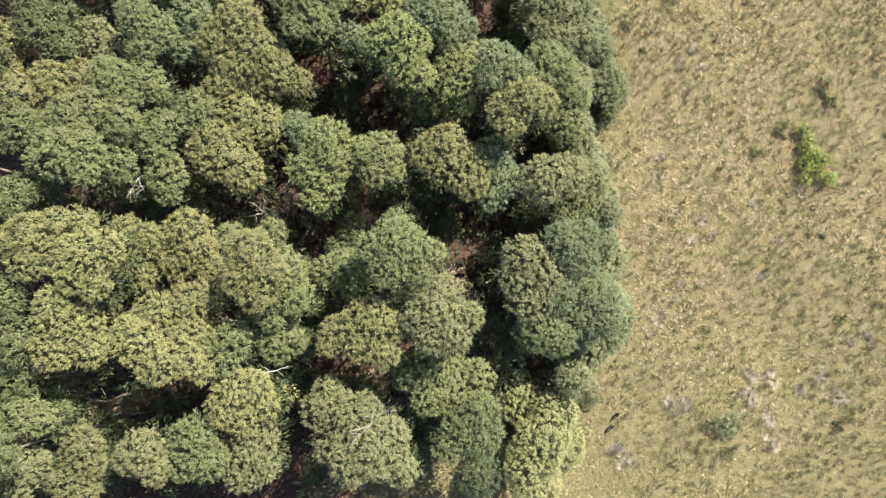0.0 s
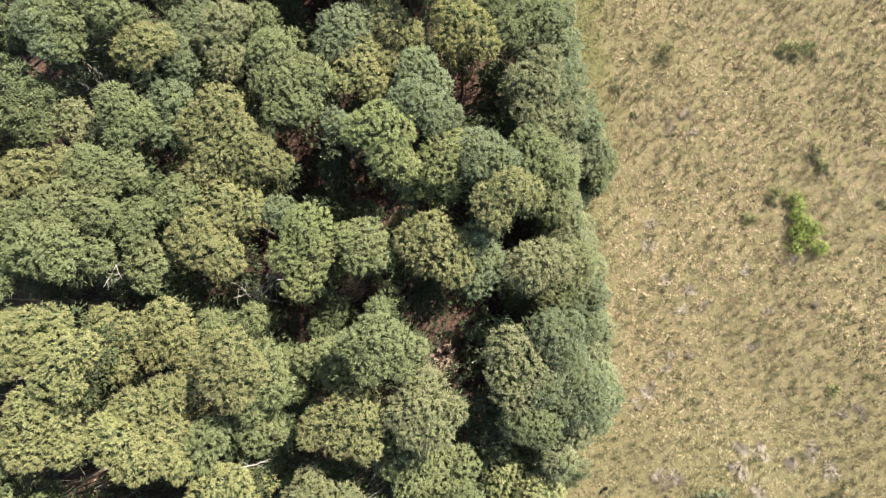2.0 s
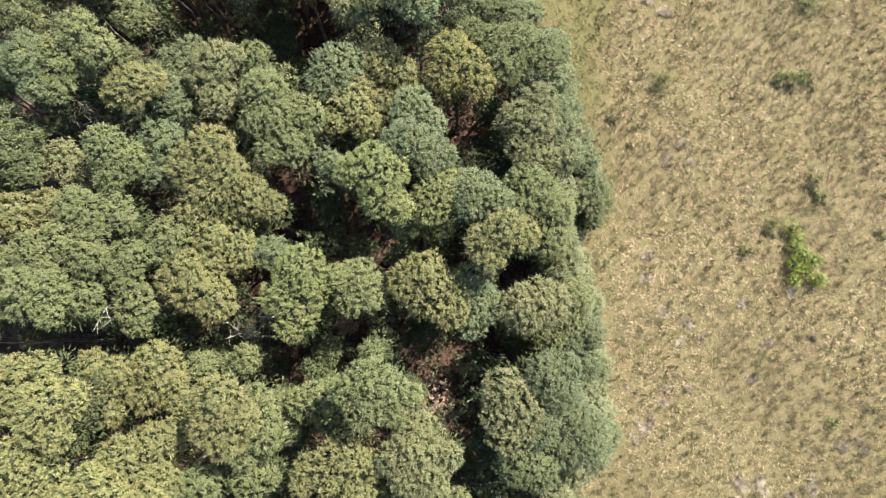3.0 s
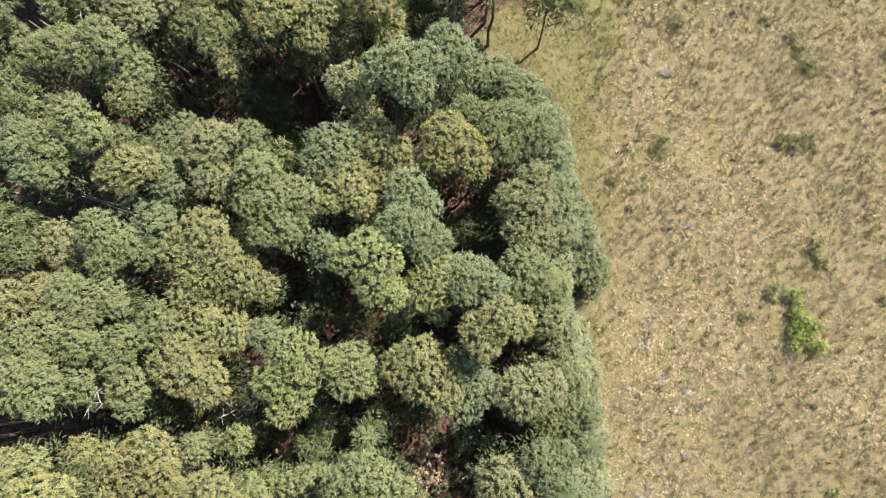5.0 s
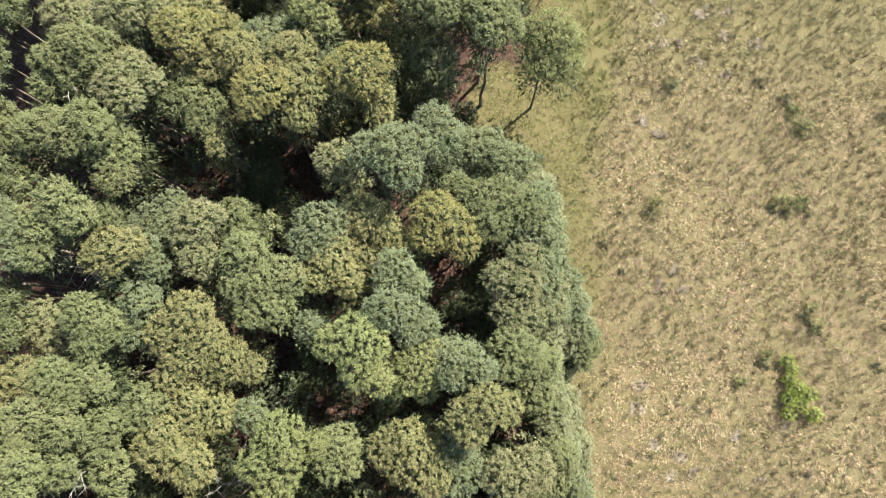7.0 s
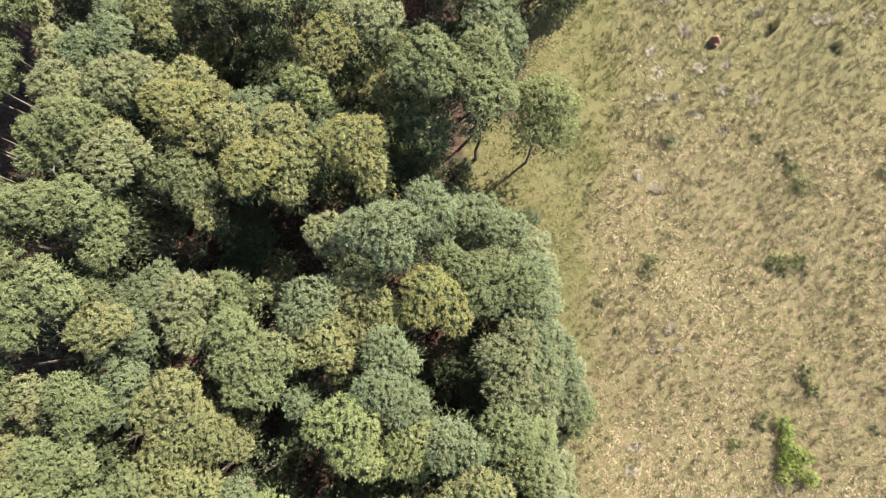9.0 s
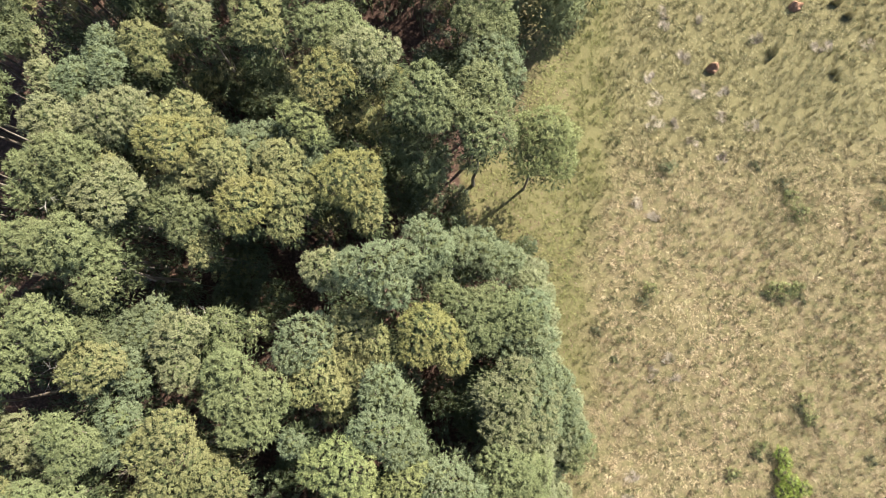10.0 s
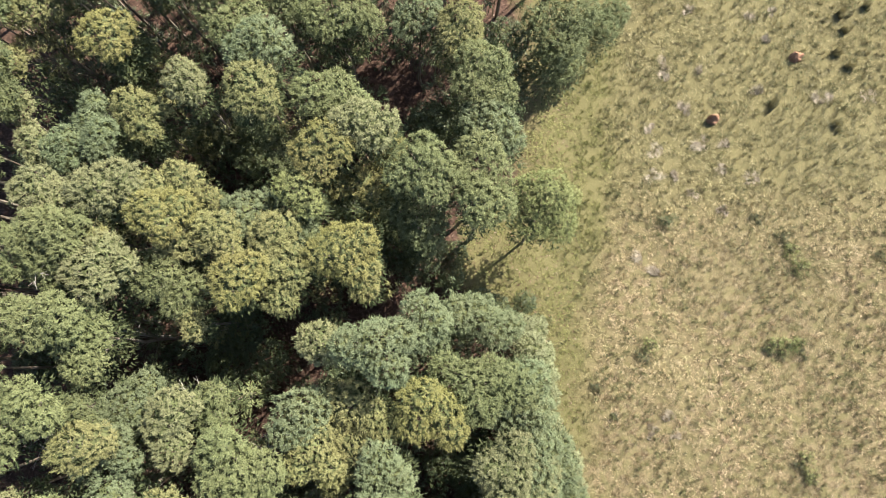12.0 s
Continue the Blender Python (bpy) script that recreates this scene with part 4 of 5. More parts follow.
gum(5.8, 43.5, GREY_GREEN, (-0.4, 0.5, 12.1, 1.58), (0.4, -0.1, 12.0, 1.43), (-1.2, 0.2, 12.3, 1.03), (1.1, -0.8, 11.9, 1.19))
gum(-8.9, 44.1, OLIVE, (-0.3, 0.3, 16.0, 1.43), (0.4, 0.8, 16.0, 1.01), (-0.5, -0.6, 16.0, 1.08), (0.7, -0.6, 15.8, 1.08))
gum(-4.5, 44.4, GREEN, (-0.8, -0.0, 14.5, 1.49), (0.2, 0.4, 14.2, 1.50), (1.3, -0.3, 14.2, 1.13), (-1.5, 0.1, 14.6, 1.12), (2.0, -0.6, 14.1, 0.91))
gum(-13.3, 44.9, KHAKI, (-0.1, 0.0, 15.1, 1.33), (-0.3, 0.8, 15.2, 0.82), (0.4, -0.6, 15.1, 0.96))
gum(5.1, 46.5, GREEN, (-0.5, 0.9, 13.2, 1.40), (0.6, 0.7, 12.9, 1.41), (-0.9, -0.4, 12.8, 1.33), (-0.0, -1.0, 12.8, 1.18), (1.4, -0.9, 12.7, 1.03))
gum(-8.8, 47.3, GREY_GREEN, (0.1, 0.3, 15.4, 1.54), (0.8, -0.1, 15.3, 1.33), (-1.0, -0.3, 15.2, 1.33))
gum(-18.1, 47.4, GREEN, (-0.7, -0.1, 12.3, 1.04), (-0.1, -0.8, 12.2, 0.80), (0.7, 0.6, 11.9, 1.05))
gum(-18.3, 47.7, GOLDEN, (-0.2, 0.2, 15.0, 1.49), (-0.8, -0.2, 15.1, 1.12), (0.8, 0.6, 15.0, 1.05), (0.4, -0.6, 15.0, 1.12))
gum(-23.9, 49.0, OLIVE, (0.3, 0.8, 14.2, 1.38), (-0.8, 0.4, 14.1, 1.00), (1.5, 1.1, 13.9, 1.16), (-1.4, -2.5, 13.3, 1.17))
gum(-11.1, 49.5, GREEN, (0.2, -0.8, 14.5, 1.44), (-0.9, 0.5, 14.1, 1.53), (1.2, 0.4, 14.3, 1.15))
gum(3.6, 49.8, OLIVE, (0.1, 0.7, 12.4, 1.60), (0.3, -0.7, 12.1, 1.45), (-0.5, -0.2, 12.4, 1.20))
gum(-4.5, 50.4, GREEN, (0.2, 0.3, 13.2, 1.57), (-1.0, -0.1, 13.0, 1.42), (1.3, 0.2, 13.1, 1.26), (-0.5, -0.9, 13.2, 1.03))
gum(-5.1, 50.9, GREEN, (2.8, -1.0, 13.3, 1.03), (-2.0, 0.7, 12.0, 1.22))
gum(0.7, 51.2, GREY_GREEN, (0.1, 0.4, 11.9, 1.63), (-0.7, -0.6, 11.8, 1.22), (1.0, -0.1, 12.1, 0.90))
gum(12.9, 52.5, MID_GREEN, (-2.2, -2.0, 5.7, 1.86), (-0.3, 0.9, 5.2, 1.52), (2.1, 1.6, 4.9, 1.44), (3.3, 3.0, 4.7, 1.26), (-0.7, -1.8, 5.7, 1.31))
gum(11.2, 52.7, MID_GREEN, (0.3, 0.6, 8.1, 2.04), (-1.4, 0.1, 8.0, 1.61), (1.5, 1.0, 8.3, 1.34), (-0.1, -1.4, 7.7, 1.78))

# smaller trees below, filling dark gaps; the shade is in their leaf colour
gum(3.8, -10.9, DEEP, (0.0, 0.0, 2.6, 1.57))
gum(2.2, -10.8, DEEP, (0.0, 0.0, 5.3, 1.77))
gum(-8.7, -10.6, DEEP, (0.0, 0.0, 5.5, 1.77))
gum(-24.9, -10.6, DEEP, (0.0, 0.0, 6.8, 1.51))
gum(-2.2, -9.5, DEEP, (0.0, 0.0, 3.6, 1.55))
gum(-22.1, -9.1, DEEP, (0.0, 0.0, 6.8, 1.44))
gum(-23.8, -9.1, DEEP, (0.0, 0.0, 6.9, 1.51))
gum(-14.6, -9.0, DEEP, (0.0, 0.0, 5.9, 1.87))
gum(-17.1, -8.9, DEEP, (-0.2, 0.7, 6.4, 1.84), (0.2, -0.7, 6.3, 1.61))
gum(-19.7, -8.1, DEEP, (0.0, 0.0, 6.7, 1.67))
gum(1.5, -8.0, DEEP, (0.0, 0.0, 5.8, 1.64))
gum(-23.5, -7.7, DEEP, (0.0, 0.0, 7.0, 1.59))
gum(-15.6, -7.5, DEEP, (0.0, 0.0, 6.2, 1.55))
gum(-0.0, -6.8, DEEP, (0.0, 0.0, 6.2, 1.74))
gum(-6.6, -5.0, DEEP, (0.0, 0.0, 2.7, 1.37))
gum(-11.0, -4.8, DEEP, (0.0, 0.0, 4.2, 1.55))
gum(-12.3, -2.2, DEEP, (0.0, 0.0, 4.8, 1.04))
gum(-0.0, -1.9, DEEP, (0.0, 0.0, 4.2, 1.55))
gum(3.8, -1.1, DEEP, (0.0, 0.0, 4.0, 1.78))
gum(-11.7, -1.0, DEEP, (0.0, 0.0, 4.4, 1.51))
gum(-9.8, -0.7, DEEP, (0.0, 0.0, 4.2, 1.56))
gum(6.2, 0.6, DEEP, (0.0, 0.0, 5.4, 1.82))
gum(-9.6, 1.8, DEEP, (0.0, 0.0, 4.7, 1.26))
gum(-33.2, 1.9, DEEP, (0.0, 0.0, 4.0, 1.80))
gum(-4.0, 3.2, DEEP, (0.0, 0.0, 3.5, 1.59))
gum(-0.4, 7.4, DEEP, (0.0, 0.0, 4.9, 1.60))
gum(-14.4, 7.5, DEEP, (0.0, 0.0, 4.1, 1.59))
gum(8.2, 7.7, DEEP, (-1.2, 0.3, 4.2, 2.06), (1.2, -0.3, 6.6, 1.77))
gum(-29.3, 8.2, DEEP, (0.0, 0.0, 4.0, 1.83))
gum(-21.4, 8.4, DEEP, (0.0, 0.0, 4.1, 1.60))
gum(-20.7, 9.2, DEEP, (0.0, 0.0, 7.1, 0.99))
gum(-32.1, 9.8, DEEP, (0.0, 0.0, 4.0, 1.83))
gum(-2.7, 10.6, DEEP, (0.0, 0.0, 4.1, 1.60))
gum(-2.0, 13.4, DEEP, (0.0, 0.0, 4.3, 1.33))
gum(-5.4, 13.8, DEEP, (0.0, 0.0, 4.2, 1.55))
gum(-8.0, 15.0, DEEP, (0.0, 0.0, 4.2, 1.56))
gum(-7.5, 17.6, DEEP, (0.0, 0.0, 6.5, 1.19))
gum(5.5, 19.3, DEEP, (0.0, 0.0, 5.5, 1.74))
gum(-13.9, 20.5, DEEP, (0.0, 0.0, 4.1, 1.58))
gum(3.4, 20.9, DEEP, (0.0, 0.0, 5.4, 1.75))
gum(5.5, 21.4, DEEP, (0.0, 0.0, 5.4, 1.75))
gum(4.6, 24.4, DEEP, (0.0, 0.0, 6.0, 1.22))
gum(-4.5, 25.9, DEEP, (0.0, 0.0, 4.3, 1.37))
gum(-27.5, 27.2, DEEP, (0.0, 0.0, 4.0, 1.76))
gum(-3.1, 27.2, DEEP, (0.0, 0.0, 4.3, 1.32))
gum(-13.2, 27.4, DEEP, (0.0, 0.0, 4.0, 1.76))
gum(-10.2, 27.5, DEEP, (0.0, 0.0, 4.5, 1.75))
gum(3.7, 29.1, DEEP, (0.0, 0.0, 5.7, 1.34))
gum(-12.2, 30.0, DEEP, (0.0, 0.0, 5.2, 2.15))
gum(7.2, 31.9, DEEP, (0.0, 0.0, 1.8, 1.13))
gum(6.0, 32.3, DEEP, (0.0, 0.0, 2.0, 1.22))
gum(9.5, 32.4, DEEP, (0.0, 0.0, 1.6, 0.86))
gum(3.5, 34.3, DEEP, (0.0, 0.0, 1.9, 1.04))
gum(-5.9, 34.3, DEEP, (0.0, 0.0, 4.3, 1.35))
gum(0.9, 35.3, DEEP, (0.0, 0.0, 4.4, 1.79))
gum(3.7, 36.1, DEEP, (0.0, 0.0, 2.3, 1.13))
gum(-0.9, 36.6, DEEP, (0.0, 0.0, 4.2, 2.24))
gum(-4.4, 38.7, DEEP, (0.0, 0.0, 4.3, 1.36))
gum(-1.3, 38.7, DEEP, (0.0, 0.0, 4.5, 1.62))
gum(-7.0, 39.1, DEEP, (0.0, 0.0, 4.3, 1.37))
gum(-28.7, 41.6, DEEP, (0.0, 0.0, 4.2, 1.74))
gum(-11.6, 43.1, DEEP, (0.0, 0.0, 5.4, 1.79))
gum(-15.9, 44.2, DEEP, (0.0, 0.0, 4.5, 1.65))
gum(-13.0, 44.4, DEEP, (0.0, 0.0, 5.3, 2.02))
gum(-10.8, 44.4, DEEP, (0.0, 0.0, 5.5, 1.61))
gum(3.3, 46.0, DEEP, (0.0, 0.0, 4.5, 1.61))
gum(1.5, 46.4, DEEP, (0.0, 0.0, 4.5, 1.61))
gum(8.3, 50.2, DEEP, (0.0, 0.0, 4.4, 1.34))
gum(7.2, 52.4, DEEP, (0.0, 0.0, 5.5, 1.93))

# the lone tree at the corner of the glade
gum(8.8, 36.5, BRIGHT, (1.0, 2.9, 9.6, 1.88), (0.2, 1.3, 8.8, 1.50), (2.1, 1.2, 8.2, 1.43), (-0.4, 3.3, 9.2, 1.24), (2.5, 3.0, 8.4, 1.18))


# young trees that close the wood towards the meadow
EDGE_TREE = (LEAF_EDGE, "young pale grey-green eucalyptus leafy to the ground at the wood's edge")
for i in range(20):
    y = -1.6 + 1.68 * i + rng.normal(0, 0.25)
    x = float(np.interp(y, [-2, 0, 5, 9, 12.4, 15, 18, 20, 23, 26, 31], [11.6, 13.1, 12.5, 12.6, 11.1, 11.3, 13.0, 12.6, 11.2, 10.7, 10.0])) + rng.normal(0, 0.25)
    r = rng.uniform(1.05, 1.4)
    gum(x, y, EDGE_TREE, (0.0, 0.0, rng.uniform(2.6, 3.8), r), (-1.3, rng.uniform(-0.6, 0.6), rng.uniform(4.6, 6.4), r * 1.05), (0.5, rng.uniform(-0.7, 0.7), 1.3, r * 0.7))

for i in range(14):
    y = -3.2 + 2.15 * i + rng.normal(0, 0.3)
    x = float(field_edge(y)) - 2.7 + rng.normal(0, 0.3)
    r = rng.uniform(1.15, 1.45)
    gum(x, y, EDGE_TREE, (0.0, 0.0, rng.uniform(6.0, 8.0), r), (-0.5, rng.uniform(-1.1, -0.7), rng.uniform(4.6, 6.0), r * 0.9))

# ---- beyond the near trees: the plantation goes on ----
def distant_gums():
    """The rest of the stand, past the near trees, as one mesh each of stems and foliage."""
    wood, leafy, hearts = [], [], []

    def plain(x, y, size):
        high = rng.uniform(13.5, 16.5)
        stem = bent((x, y, -0.2), (x + rng.normal(0, 0.3), y + rng.normal(0, 0.3), high), 6, 0.12)
        wood.append(tube(stem, np.linspace(0.16, 0.04, 6), 6))
        a = rng.uniform(0, 2 * np.pi)
        for dx, dy, z, r in ((0, 0, high, rng.uniform(1.4, 1.8)), (1.3 * math.cos(a), 1.3 * math.sin(a), high - rng.uniform(0.3, 1.3), rng.uniform(1.0, 1.5))):
            fine, heart = crown_clump(np.array([x + dx, y + dy, z]), r, 1.0, (), size)
            leafy.append(fine)
            if size < 2:
                hearts.append(heart)

    taken = np.array(STAND)
    for i in range(5):
        for j in range(29):
            x, y = -25.6 - 2.75 * i + rng.normal(0, 0.35), -14.5 + 2.75 * j + rng.normal(0, 0.35)
            if np.min(np.hypot(taken[:, 0] - x, taken[:, 1] - y)) > 1.75:
                plain(x, y, 1.5 if i < 2 else 3.2)
    # added rows, crowns out of view, that cast shade onto the forest floor
    for i in range(14):
        for j in range(4):
            x, y = -25.0 + 2.7 * i + rng.normal(0, 0.4), 51.8 + 2.9 * j + rng.normal(0, 0.4)
            if x < float(field_edge(y)) - 2.5 and not (-6 < x < 2 and y < 53) and np.min(np.hypot(taken[:, 0] - x, taken[:, 1] - y)) > 2.2:
                plain(x, y, 1.4 if j < 2 else 2.4)
    for i in range(7):
        plain(-25.5 + 2.9 * i + rng.normal(0, 0.4), -14.3 + rng.normal(0, 0.3), 1.7)
    tagged(new("plantation_trunks", mesh_of("plantation_trunks", np.concatenate(wood), 4, BARK)), "pale eucalyptus trunks of the surrounding plantation", "tree trunks", kind="stuff")
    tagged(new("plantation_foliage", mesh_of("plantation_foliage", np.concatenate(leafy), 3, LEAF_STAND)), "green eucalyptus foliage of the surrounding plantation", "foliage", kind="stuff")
    tagged(new("plantation_inner_foliage", mesh_of("plantation_inner_foliage", np.concatenate(hearts), 3, LEAF_INNER)), "inner foliage of the surrounding plantation with shade in its colour", "foliage", kind="stuff")


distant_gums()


def undergrowth():
    """Saplings and low shrubs between the rows and along the wood's edge."""
    made = []
    for i in range(900):
        x, y, z, r = rng.uniform(-30, 7), rng.uniform(-12, 60), rng.uniform(0.6, 8.0), rng.uniform(0.6, 1.2)
        if i > 660:
            x, y, z = rng.uniform(-29, 9), rng.uniform(43, 60), rng.uniform(3, 8)
        if ((x - 7) / 4) ** 2 + ((y - 36) / 6) ** 2 < 1 or ((x + 2) / 2.6) ** 2 + ((y - 50) / 2.6) ** 2 < 1 or (x > -8 and y < -9.5):
            continue
        made.append(lobe_leaves(np.array([x, y, z]), r, 0.6, 2.0, 0.8, 0.0))
        made.append(tube([(x, y, -0.1), (x, y, z * 0.5), (x, y, z)], [0.04, 0.03, 0.015], 3).reshape(-1, 4, 3)[:, :3].reshape(-1, 3))
    for _ in range(300):
        x, y, r = rng.uniform(-28, 9), rng.uniform(-9, 58), rng.uniform(0.7, 1.3)
        if ((x - 7) / 4) ** 2 + ((y - 36) / 6) ** 2 < 1:
            continue
        made.append(lobe_leaves(np.array([x, y, r * rng.uniform(0.3, 1.4)]), r, 0.5, 1.5, 0.7, 0.0))
    for _ in range(46):
        y = rng.uniform(-7, 31)
        x = float(field_edge(y)) - rng.uniform(0.4, 5.5)
        r = rng.uniform(0.6, 1.1)
        made.append(lobe_leaves(np.array([x, y, r * rng.uniform(0.5, 2.0)]), r, 1.0, 1.1, 0.9))
    tagged(new("undergrowth", mesh_of("undergrowth", np.concatenate(made), 3, LEAF_DEEP_SHADE)), "green saplings and shrubs beneath the eucalyptus trees, shade painted into their colour", "undergrowth", kind="stuff")


undergrowth()


# ---- dead wood ----
def log(name, label, a, b, girth, twigs=0):
    """A bare dead stem from a to b, with broken side twigs."""
    ob = tagged(new(name), label, "dead wood")
    ob.location = a
    end = np.asarray(b, float) - np.asarray(a, float)
    line = bent(np.zeros(3), end, 8, 0.06)
    part("stem", mesh_of("stem", tube(line, girth * np.array([0.3, 0.95, 1.0, 0.9, 0.8, 0.7, 0.5, 0.15])), 4, DEAD_WOOD), ob)
    for k in range(twigs):
        p = line[2 + k % 5]
        q = p + unit(rng.normal(0, 1, 3) + np.array([0, 0, 0.4])) * rng.uniform(0.7, 1.6)
        part("twig", mesh_of("twig", tube(bent(p, q, 4, 0.06), girth * np.array([0.4, 0.3, 0.2, 0.08]), 5), 4, DEAD_WOOD), ob)
    return ob


def snag(x, y, high, spread, stems=9):
    """A dead tree: a pale bare trunk with forked branches at its head."""
    ob = tagged(new("dead_tree"), "bare bleached dead tree standing among the green crowns", "dead tree")
    ob.location = (x, y, float(lie(x, y)) - 0.05)
    line = bent((0, 0, 0), (rng.normal(0, 0.3), rng.normal(0, 0.3), high), 7, 0.1)
    part("trunk", mesh_of("trunk", tube(line, np.linspace(0.1, 0.035, 7)), 4, DEAD_WOOD), ob)
    for k in range(stems):
        p = line[4 + k % 3]
        a = rng.uniform(0, 2 * np.pi)
        q = p + spread * rng.uniform(0.6, 1.1) * np.array([math.cos(a), math.sin(a), rng.uniform(0.1, 0.7)])
        wood = [tube(bent(p, q, 5, 0.03), np.array([0.027, 0.021, 0.016, 0.012, 0.007]), 5)]
        for _ in range(3):
            s = p + (q - p) * rng.uniform(0.4, 0.8)
            wood.append(tube(bent(s, s + unit(q - p + rng.normal(0, 0.8, 3)) * spread * 0.5, 4, 0.02), np.array([0.018, 0.014, 0.01, 0.005]), 4))
        part("branch", mesh_of("branch", np.concatenate(wood), 4, DEAD_WOOD), ob)
    return ob


log("fallen_trunk", "long pale fallen trunk lying on the shaded forest floor", (-23.5, 29.5, 0.1), (-18.7, 29.0, 0.15), 0.17, 3)
log("fallen_trunk", "thin pale fallen trunk lying on the shaded forest floor", (-24.1, 30.5, 0.05), (-20.4, 30.2, 0.1), 0.1, 2)
for a, b in (((-33.8, -5.3, 0.1), (-27.8, -5.7, 0.12)), ((-31.9, -5.9, 0.1), (-28.2, -5.4, 0.1)), ((-27.4, -7.5, 0.1), (-24.1, -7.1, 0.12))):
    log("fallen_trunk", "bleached fallen stem lying on the forest floor", a, b, 0.1, 2)
log("leaning_dead_trunk", "broken bleached dead trunk caught among eucalyptus crowns", (-12.6, -3.1, 12.6), (-9.8, -2.6, 12.4), 0.06, 6)

for x, y, high, spread in ((-4.6, -6.8, 11.0, 1.5), (-2.8, -5.3, 6.2, 1.2), (-19.9, 9.6, 12.8, 1.3), (-23.6, 22.7, 9.5, 1.5), (-11.6, 9.0, 10.4, 1.5),
                           (-21.7, 9.5, 10.8, 1.1), (-24.8, -8.3, 10.2, 1.6), (-12.4, 26.1, 12.6, 1.2), (-7.9, 22.2, 11.6, 1.2),
                           (-22.7, 22.1, 10.6, 1.2), (-12.7, 7.4, 9.6, 1.2), (-20.8, 33.0, 15.5, 0.9), (-20.0, 33.9, 14.5, 0.8), (-4.7, -6.1, 12.5, 1.3)):
    snag(x, y, high, spread)


# ---- the meadow's shrubs ----
def shrub(name, label, x, y, clumps, material, size=0.55, dense=1.6, flat=0.75, heart=0.85):
    """A bush from the ground up: clumps are (dx, dy, radius); each is a branch of its own."""
    ob = tagged(new(name), label, "shrub")
    ob.location = (x, y, float(lie(x, y)))
    for dx, dy, r in clumps:
        c = np.array([dx, dy, r * 0.75])
        part("foliage", mesh_of("foliage", lobe_leaves(c, r, dense, size, flat, -0.5), 3, material), ob)
        # dark core leaves colour in the shrub's inner shade
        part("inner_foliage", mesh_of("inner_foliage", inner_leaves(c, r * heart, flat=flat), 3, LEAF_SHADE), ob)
        part("branch", mesh_of("branch", tube(bent((dx * 0.5, dy * 0.5, -0.1), c, 4, 0.03), np.array([0.035, 0.028, 0.02, 0.01]), 5), 4, BARK), ob)
    return ob


shrub("green_bush", "leafy bright yellow-green bush growing in the dry meadow", 30.55, 13.6,
      [(-0.6, 2.6, 0.62), (-0.2, 1.9, 0.55), (-0.5, 1.1, 0.62), (0.0, 0.4, 0.75), (1.0, 0.0, 0.66), (-0.6, -0.3, 0.7), (0.3, -0.9, 0.6), (1.2, -1.6, 0.72), (-0.7, -1.6, 0.55)], LEAF_BRIGHT, 0.8, 2.4)
for x, y, r in ((19.3, 28.2, 0.62), (15.4, 25.6, 0.42), (31.3, 38.2, 0.6), (31.8, 19.6, 0.5), (32.7, 18.7, 0.42),
                (29.1, 39.8, 0.45), (39.6, 36.8, 0.5), (28.2, 15.9, 0.45), (31.6, -8.2, 0.4), (29.6, 28.8, 0.4), (30.7, 28.5, 0.42), (32.5, 28.7, 0.45), (16.9, 23.4, 0.26), (37.4, 15.7, 0.4)):
    r *= 0.95
    shrub("dark_shrub", "small grey-green shrub in dry grass, its shadow spot painted into its dark leaves", x, y, [(0, 0, 0.7 * r), (-0.8 * r, 0.5 * r, 0.45 * r), (0.7 * r, -0.7 * r, 0.4 * r), (0.3 * r, 0.8 * r, 0.3 * r)], LEAF_DUSK, 0.7, 1.2, 0.9, 0.9)
for x, y, r in ((19.9, 29.1, 0.6), (31.9, 37.2, 0.6), (32.6, 35.9, 0.7), (32.3, 20.3, 0.6), (32.6, 19.0, 0.55), (30.2, 29.4, 0.65), (31.3, 29.2, 0.7), (32.3, 29.5, 0.5),
                (32.4, 0.4, 0.5), (26.2, 14.4, 0.55), (28.5, 16.6, 0.5)):
    shrub("pale_green_shrub", "low pale yellow-green shrub among dry grass", x, y, [(0, 0, r), (0.7 * r, 0.4 * r, 0.6 * r), (-0.5 * r, -0.6 * r, 0.6 * r), (-0.4 * r, 0.7 * r, 0.5 * r)], LEAF_PALE, 0.75, 1.0, 0.6, 0.65)
for x, y, r in ((8.6, -3.4, 0.7), (9.8, -4.6, 0.8), (8.2, -6.2, 0.75), (10.4, -6.6, 0.7), (9.2, -8.0, 0.85), (10.6, -9.0, 0.7), (8.0, -10.4, 0.8), (9.9, -10.8, 0.75), (11.2, -3.2, 0.6), (7.2, -4.6, 0.65)):
    shrub("pale_green_shrub", "low pale yellow-green shrub at the wood's corner", x, y, [(0, 0, r), (0.8 * r, 0.5 * r, 0.7 * r), (-0.6 * r, -0.7 * r, 0.7 * r)], LEAF_YOUNG, 0.9, 1.2, 0.7, 0.7)
shrub("sage_shrub", "broad pale sage-green shrub with dark shaded base in dry grass", 22.2, -8.1,
      [(0, 0, 0.85), (-0.9, 0.3, 0.6), (0.7, 0.6, 0.6), (0.6, -0.6, 0.5), (-1.4, -0.2, 0.4), (1.2, 0.0, 0.45)], LEAF_SAGE, 0.9, 1.5, 0.85, 0.6)
# stands for the dark shadow below the sage shrub
shrub("dark_shrub", "small grey-green shrub in dry grass, its shadow spot painted into its dark leaves", 22.7, -10.0, [(0, 0, 0.42), (-0.5, -0.1, 0.3), (0.4, 0.2, 0.28)], LEAF_DUSK, 0.6, 0.9)
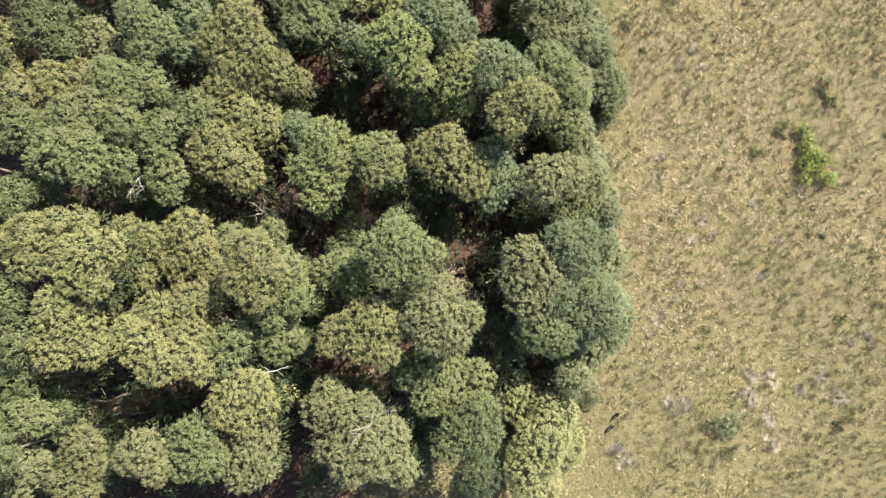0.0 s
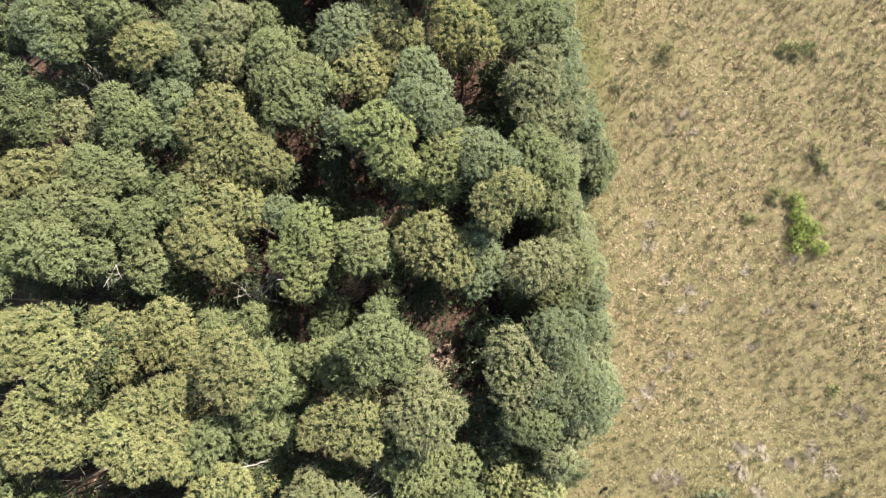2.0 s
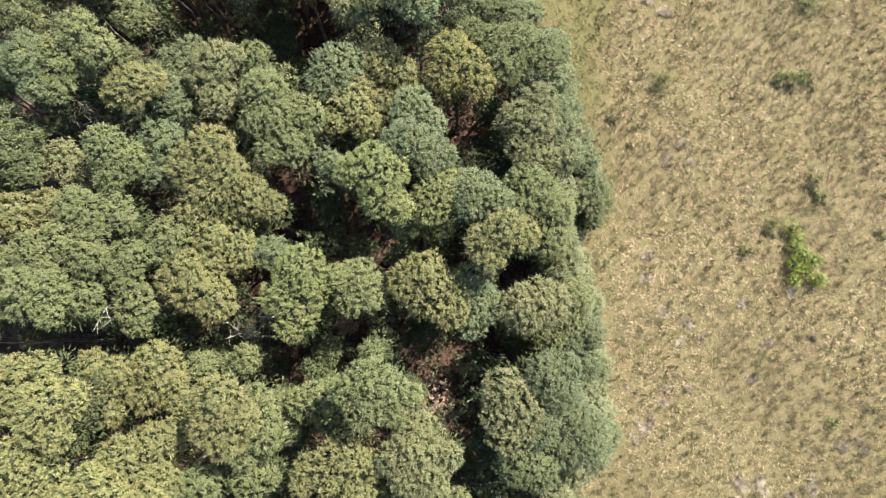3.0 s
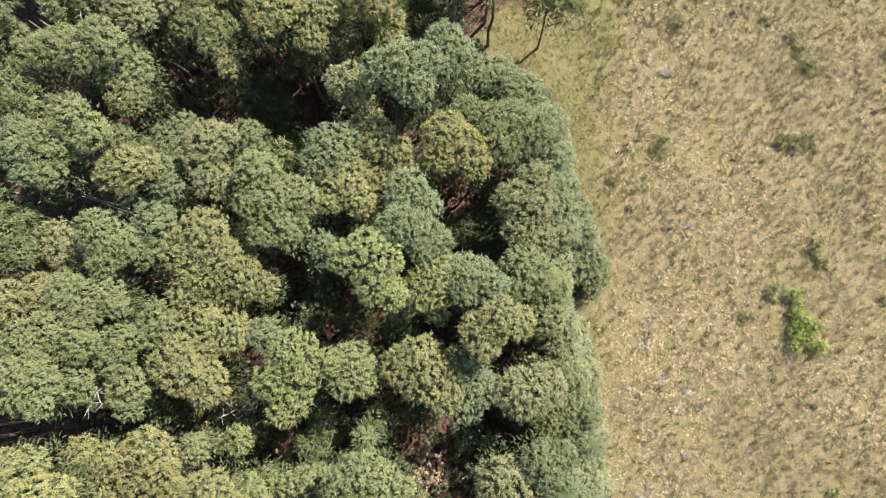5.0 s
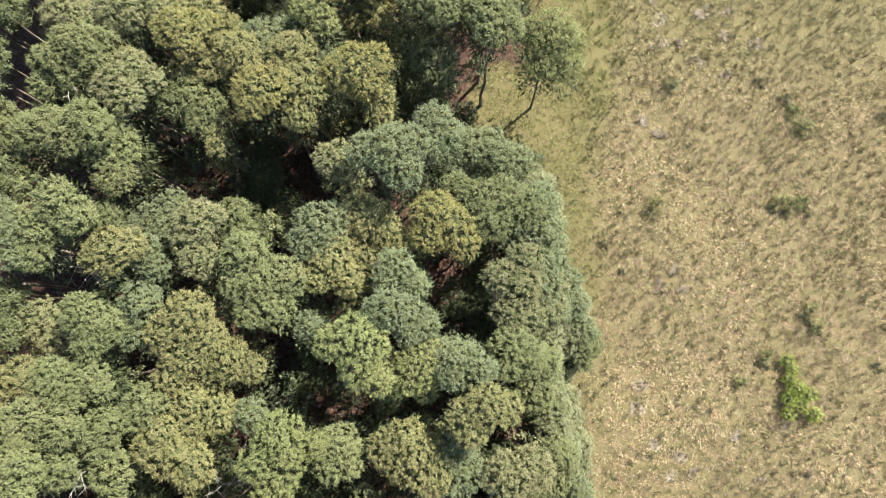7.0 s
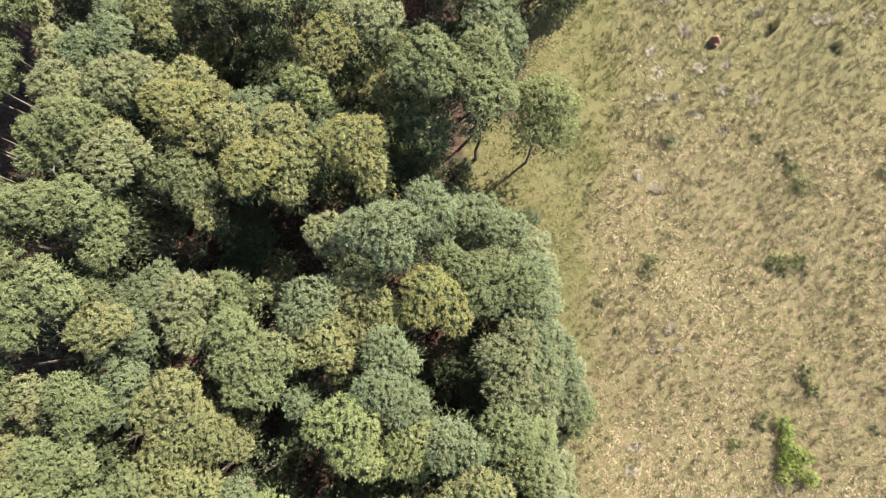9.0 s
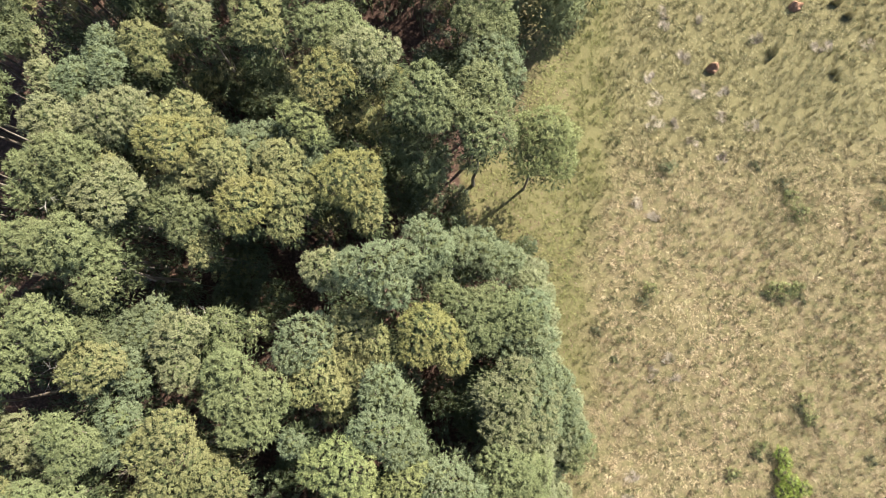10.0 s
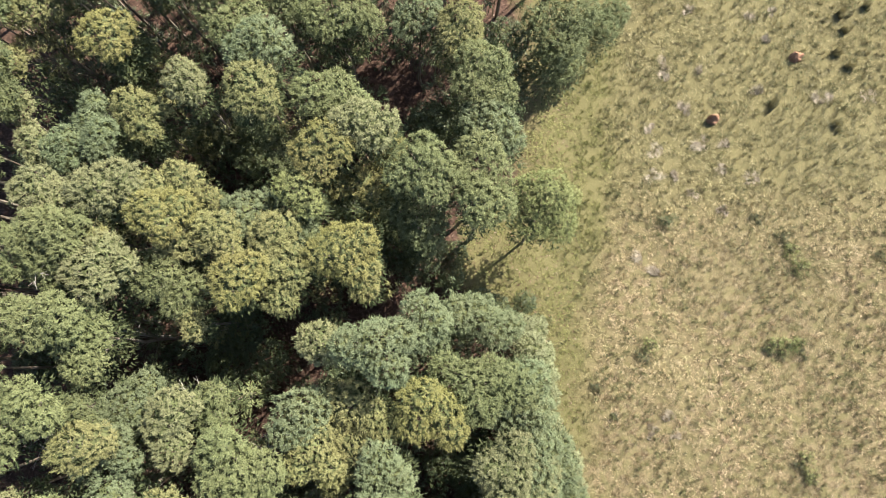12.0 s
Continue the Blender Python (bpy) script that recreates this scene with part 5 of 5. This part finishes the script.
shrub("blue_grey_shrub", "small blue-grey leafy shrub in the meadow", 21.6, 39.4, [(0, 0, 0.55), (0.5, 0.4, 0.4), (-0.5, 0.2, 0.35)], LEAF_GREY, 0.55)


def tussock(x, y, r, high, material, label, category="grass tussock", count=260):
    px, py = np.array([x]), np.array([y])
    n = 5
    v = blades(px + rng.normal(0, 0.32 * r, n), py + rng.normal(0, 0.32 * r, n), high * rng.uniform(0.5, 1.1, n), r * rng.uniform(0.45, 0.8, n), 0.012, count // 4, 0.45)
    v -= np.array([x, y, 0])
    ob = tagged(new("grass_tussock", mesh_of("grass_tussock", v, 3, material)), label, category, "meadow tussocks")
    ob.location = (x, y, 0)
    return ob


for x, y in ((24.6, -3.9), (26.4, -4.1), (28.9, -5.3), (30.5, -4.4), (24.5, -5.9), (26.2, -7.5), (26.0, -9.7), (34.4, -1.2), (32.2, -6.1), (33.0, -1.6), (18.1, -6.6), (19.5, -6.4), (13.5, -10.2), (14.4, -11.0)):
    tussock(x, y, rng.uniform(0.75, 1.0), rng.uniform(0.5, 0.75), STRAW_GREY, "large star-shaped bleached grey grass tussock in the meadow", count=460)
for x, y in ((18.3, 14.1), (18.0, 12.2), (19.2, 9.5), (21.4, 8.6), (22.2, 7.4), (20.6, 6.9), (25.7, 10.3), (29.9, 11.0), (27.6, 6.7), (26.2, 3.9), (21.1, 3.2), (19.0, 2.1), (18.0, 0.6), (21.3, 23.6), (22.2, 22.0),
             (20.0, 22.1), (19.5, 3.2), (17.3, 0.2), (31.3, 7.2), (16.6, -0.7), (29.7, 51.2), (29.5, 57.9), (21.9, 53.6), (24.9, 52.9), (24.1, 58.6), (35.1, 50.5), (36.0, 50.3), (40.0, 50.9), (31.6, 58.5), (30.9, 55.9)):
    tussock(x, y, rng.uniform(0.5, 0.75), rng.uniform(0.35, 0.6), STRAW_GREY, "bleached grey dead grass tussock standing in the meadow", count=360)
for x, y in ((21.0, 45.7), (23.5, 49.3), (26.5, 44.1), (22.6, 43.5), (20.9, 43.7), (29.4, 43.4), (24.0, 42.1), (26.4, 40.7), (19.1, 36.4), (20.5, 35.3), (27.1, 46.3), (25.1, 46.3), (20.3, 47.7), (24.6, 46.0), (21.9, 52.5)):
    tussock(x, y, rng.uniform(0.55, 0.85), rng.uniform(0.35, 0.6), STRAW_GREY, "bleached pinkish-grey dead grass tussock flattened in the meadow", count=400)
for x, y, r, high in ((31.2, 50.0, 0.6, 1.3), (37.1, 54.8, 0.6, 1.3), (38.1, 53.6, 0.55, 1.2), (37.8, 58.4, 0.5, 1.2), (37.9, 56.9, 0.4, 0.9), (39.8, 59.3, 0.5, 1.2), (36.4, 48.2, 0.5, 1.0)):
    tussock(x, y, r, high, GRASS, "tall upright grass clump casting a long dark shadow", count=700)


def mound(x, y, r, high):
    """A low heap of bare red earth."""
    bm = bmesh.new()
    bmesh.ops.create_icosphere(bm, subdivisions=3, radius=1.0)
    for v in bm.verts:
        n = noise.noise(v.co * 1.7 + Vector((x, y, 0)))
        v.co = Vector((v.co.x * r * (1 + 0.35 * n), v.co.y * r * 0.75 * (1 + 0.35 * n), v.co.z * high * (1 + 0.5 * n)))
    me = bpy.data.meshes.new("earth_mound")
    bm.to_mesh(me)
    bm.free()
    me.materials.append(RED_EARTH)
    ob = tagged(new("earth_mound", me), "low mound of bare reddish earth in the grass", "mound")
    ob.location = (x, y, float(lie(x, y)))


mound(25.8, 48.5, 0.55, 0.8)
mound(33.3, 54.3, 0.6, 0.7)


def dead_bush(x, y, r):
    """A heap of dry twigs and dead leaves."""
    n = int(700 * r * r)
    a, d = rng.uniform(0, 2 * np.pi, n), np.sqrt(rng.uniform(0, 1, n)) * r
    h = 0.5 * (1 - (d / r) ** 2) * rng.uniform(0.1, 1.0, n)
    base = np.stack([np.cos(a) * d, np.sin(a) * d, h], axis=1)
    way = unit(np.stack([rng.normal(0, 1, n), rng.normal(0, 1, n), rng.normal(0.1, 0.3, n)], axis=1))
    me = mesh_of("dead_bush", needles(base, way, rng.uniform(0.2, 0.6, n), rng.uniform(0.03, 0.07, n), unit(rng.normal(0, 0.4, (n, 3)) + np.array([0, 0, 1.0]))), 3, LEAF_DRY)
    ob = tagged(new("dead_bush", me), "collapsed dead bush of dry pinkish-brown twigs on forest floor", "dead bush")
    ob.location = (x, y, float(lie(x, y)))


for x, y, r in ((8.4, -5.3, 1.4), (8.6, 10.2, 1.3), (-6.1, -5.1, 1.2), (-6.7, 8.6, 1.0), (-4.0, 2.8, 0.9)):
    dead_bush(x, y, r)


def stump(x, y, r, high):
    """A dark, broken, hollow rim standing in for a shadowed hole in the grass."""
    a = np.linspace(0, 2 * np.pi, 15)[:-1]
    rim = high * (1 + 0.35 * np.sin(a * 3 + x) + rng.normal(0, 0.12, 14))
    flat = np.stack([np.cos(a), np.sin(a)], axis=1) * (1 + rng.normal(0, 0.12, (14, 1))) @ np.array([[1.15, 0.55], [0.55, 0.95]])
    rings = [np.column_stack([flat * r * k, z]) for k, z in ((1.45, np.full(14, -0.1)), (1.1, rim * 0.35), (1.0, rim), (0.72, rim * 0.96), (0.6, rim * 0.3))]
    faces = [np.stack([p, np.roll(p, -1, axis=0), np.roll(q, -1, axis=0), q], axis=1) for p, q in zip(rings[:-1], rings[1:])]
    ob = tagged(new("tree_stump", mesh_of("tree_stump", np.concatenate(faces).reshape(-1, 3), 4, HOLE_SHADOW)), "dark hollow rim standing in for a shadowed hole in meadow grass", "stump")
    ob.location = (x, y, float(lie(x, y)))


for x, y, r, high in ((13.6, -7.4, 0.2, 0.28), (13.1, -8.4, 0.24, 0.22)):
    stump(x, y, r, high)


def dead_sapling(x, y, high, r):
    """A young tree that died with its leaves on."""
    ob = tagged(new("dead_sapling"), "dead young eucalyptus with dry pinkish-tan leaves still on", "dead tree")
    ob.location = (x, y, float(lie(x, y)) - 0.05)
    part("trunk", mesh_of("trunk", tube(bent((0, 0, 0), (0, 0, high), 6, 0.08), np.linspace(0.07, 0.02, 6)), 4, BARK), ob)
    leafy = np.concatenate([lobe_leaves((0, 0, high), r, 1.2, 1.1), lobe_leaves((-0.5 * r, -0.6 * r, high - r), r * 0.8, 1.2, 1.1), lobe_leaves((0.6 * r, -0.5 * r, high - 0.8 * r), r * 0.7, 1.0, 1.1)])
    part("dry_foliage", mesh_of("dry_foliage", leafy, 3, LEAF_DRY), ob)


for x, y, high, r in ((0.4, 3.3, 5.0, 1.25), (8.4, 10.6, 3.0, 0.8), (-5.8, -4.3, 2.5, 0.9)):
    dead_sapling(x, y, high, r)
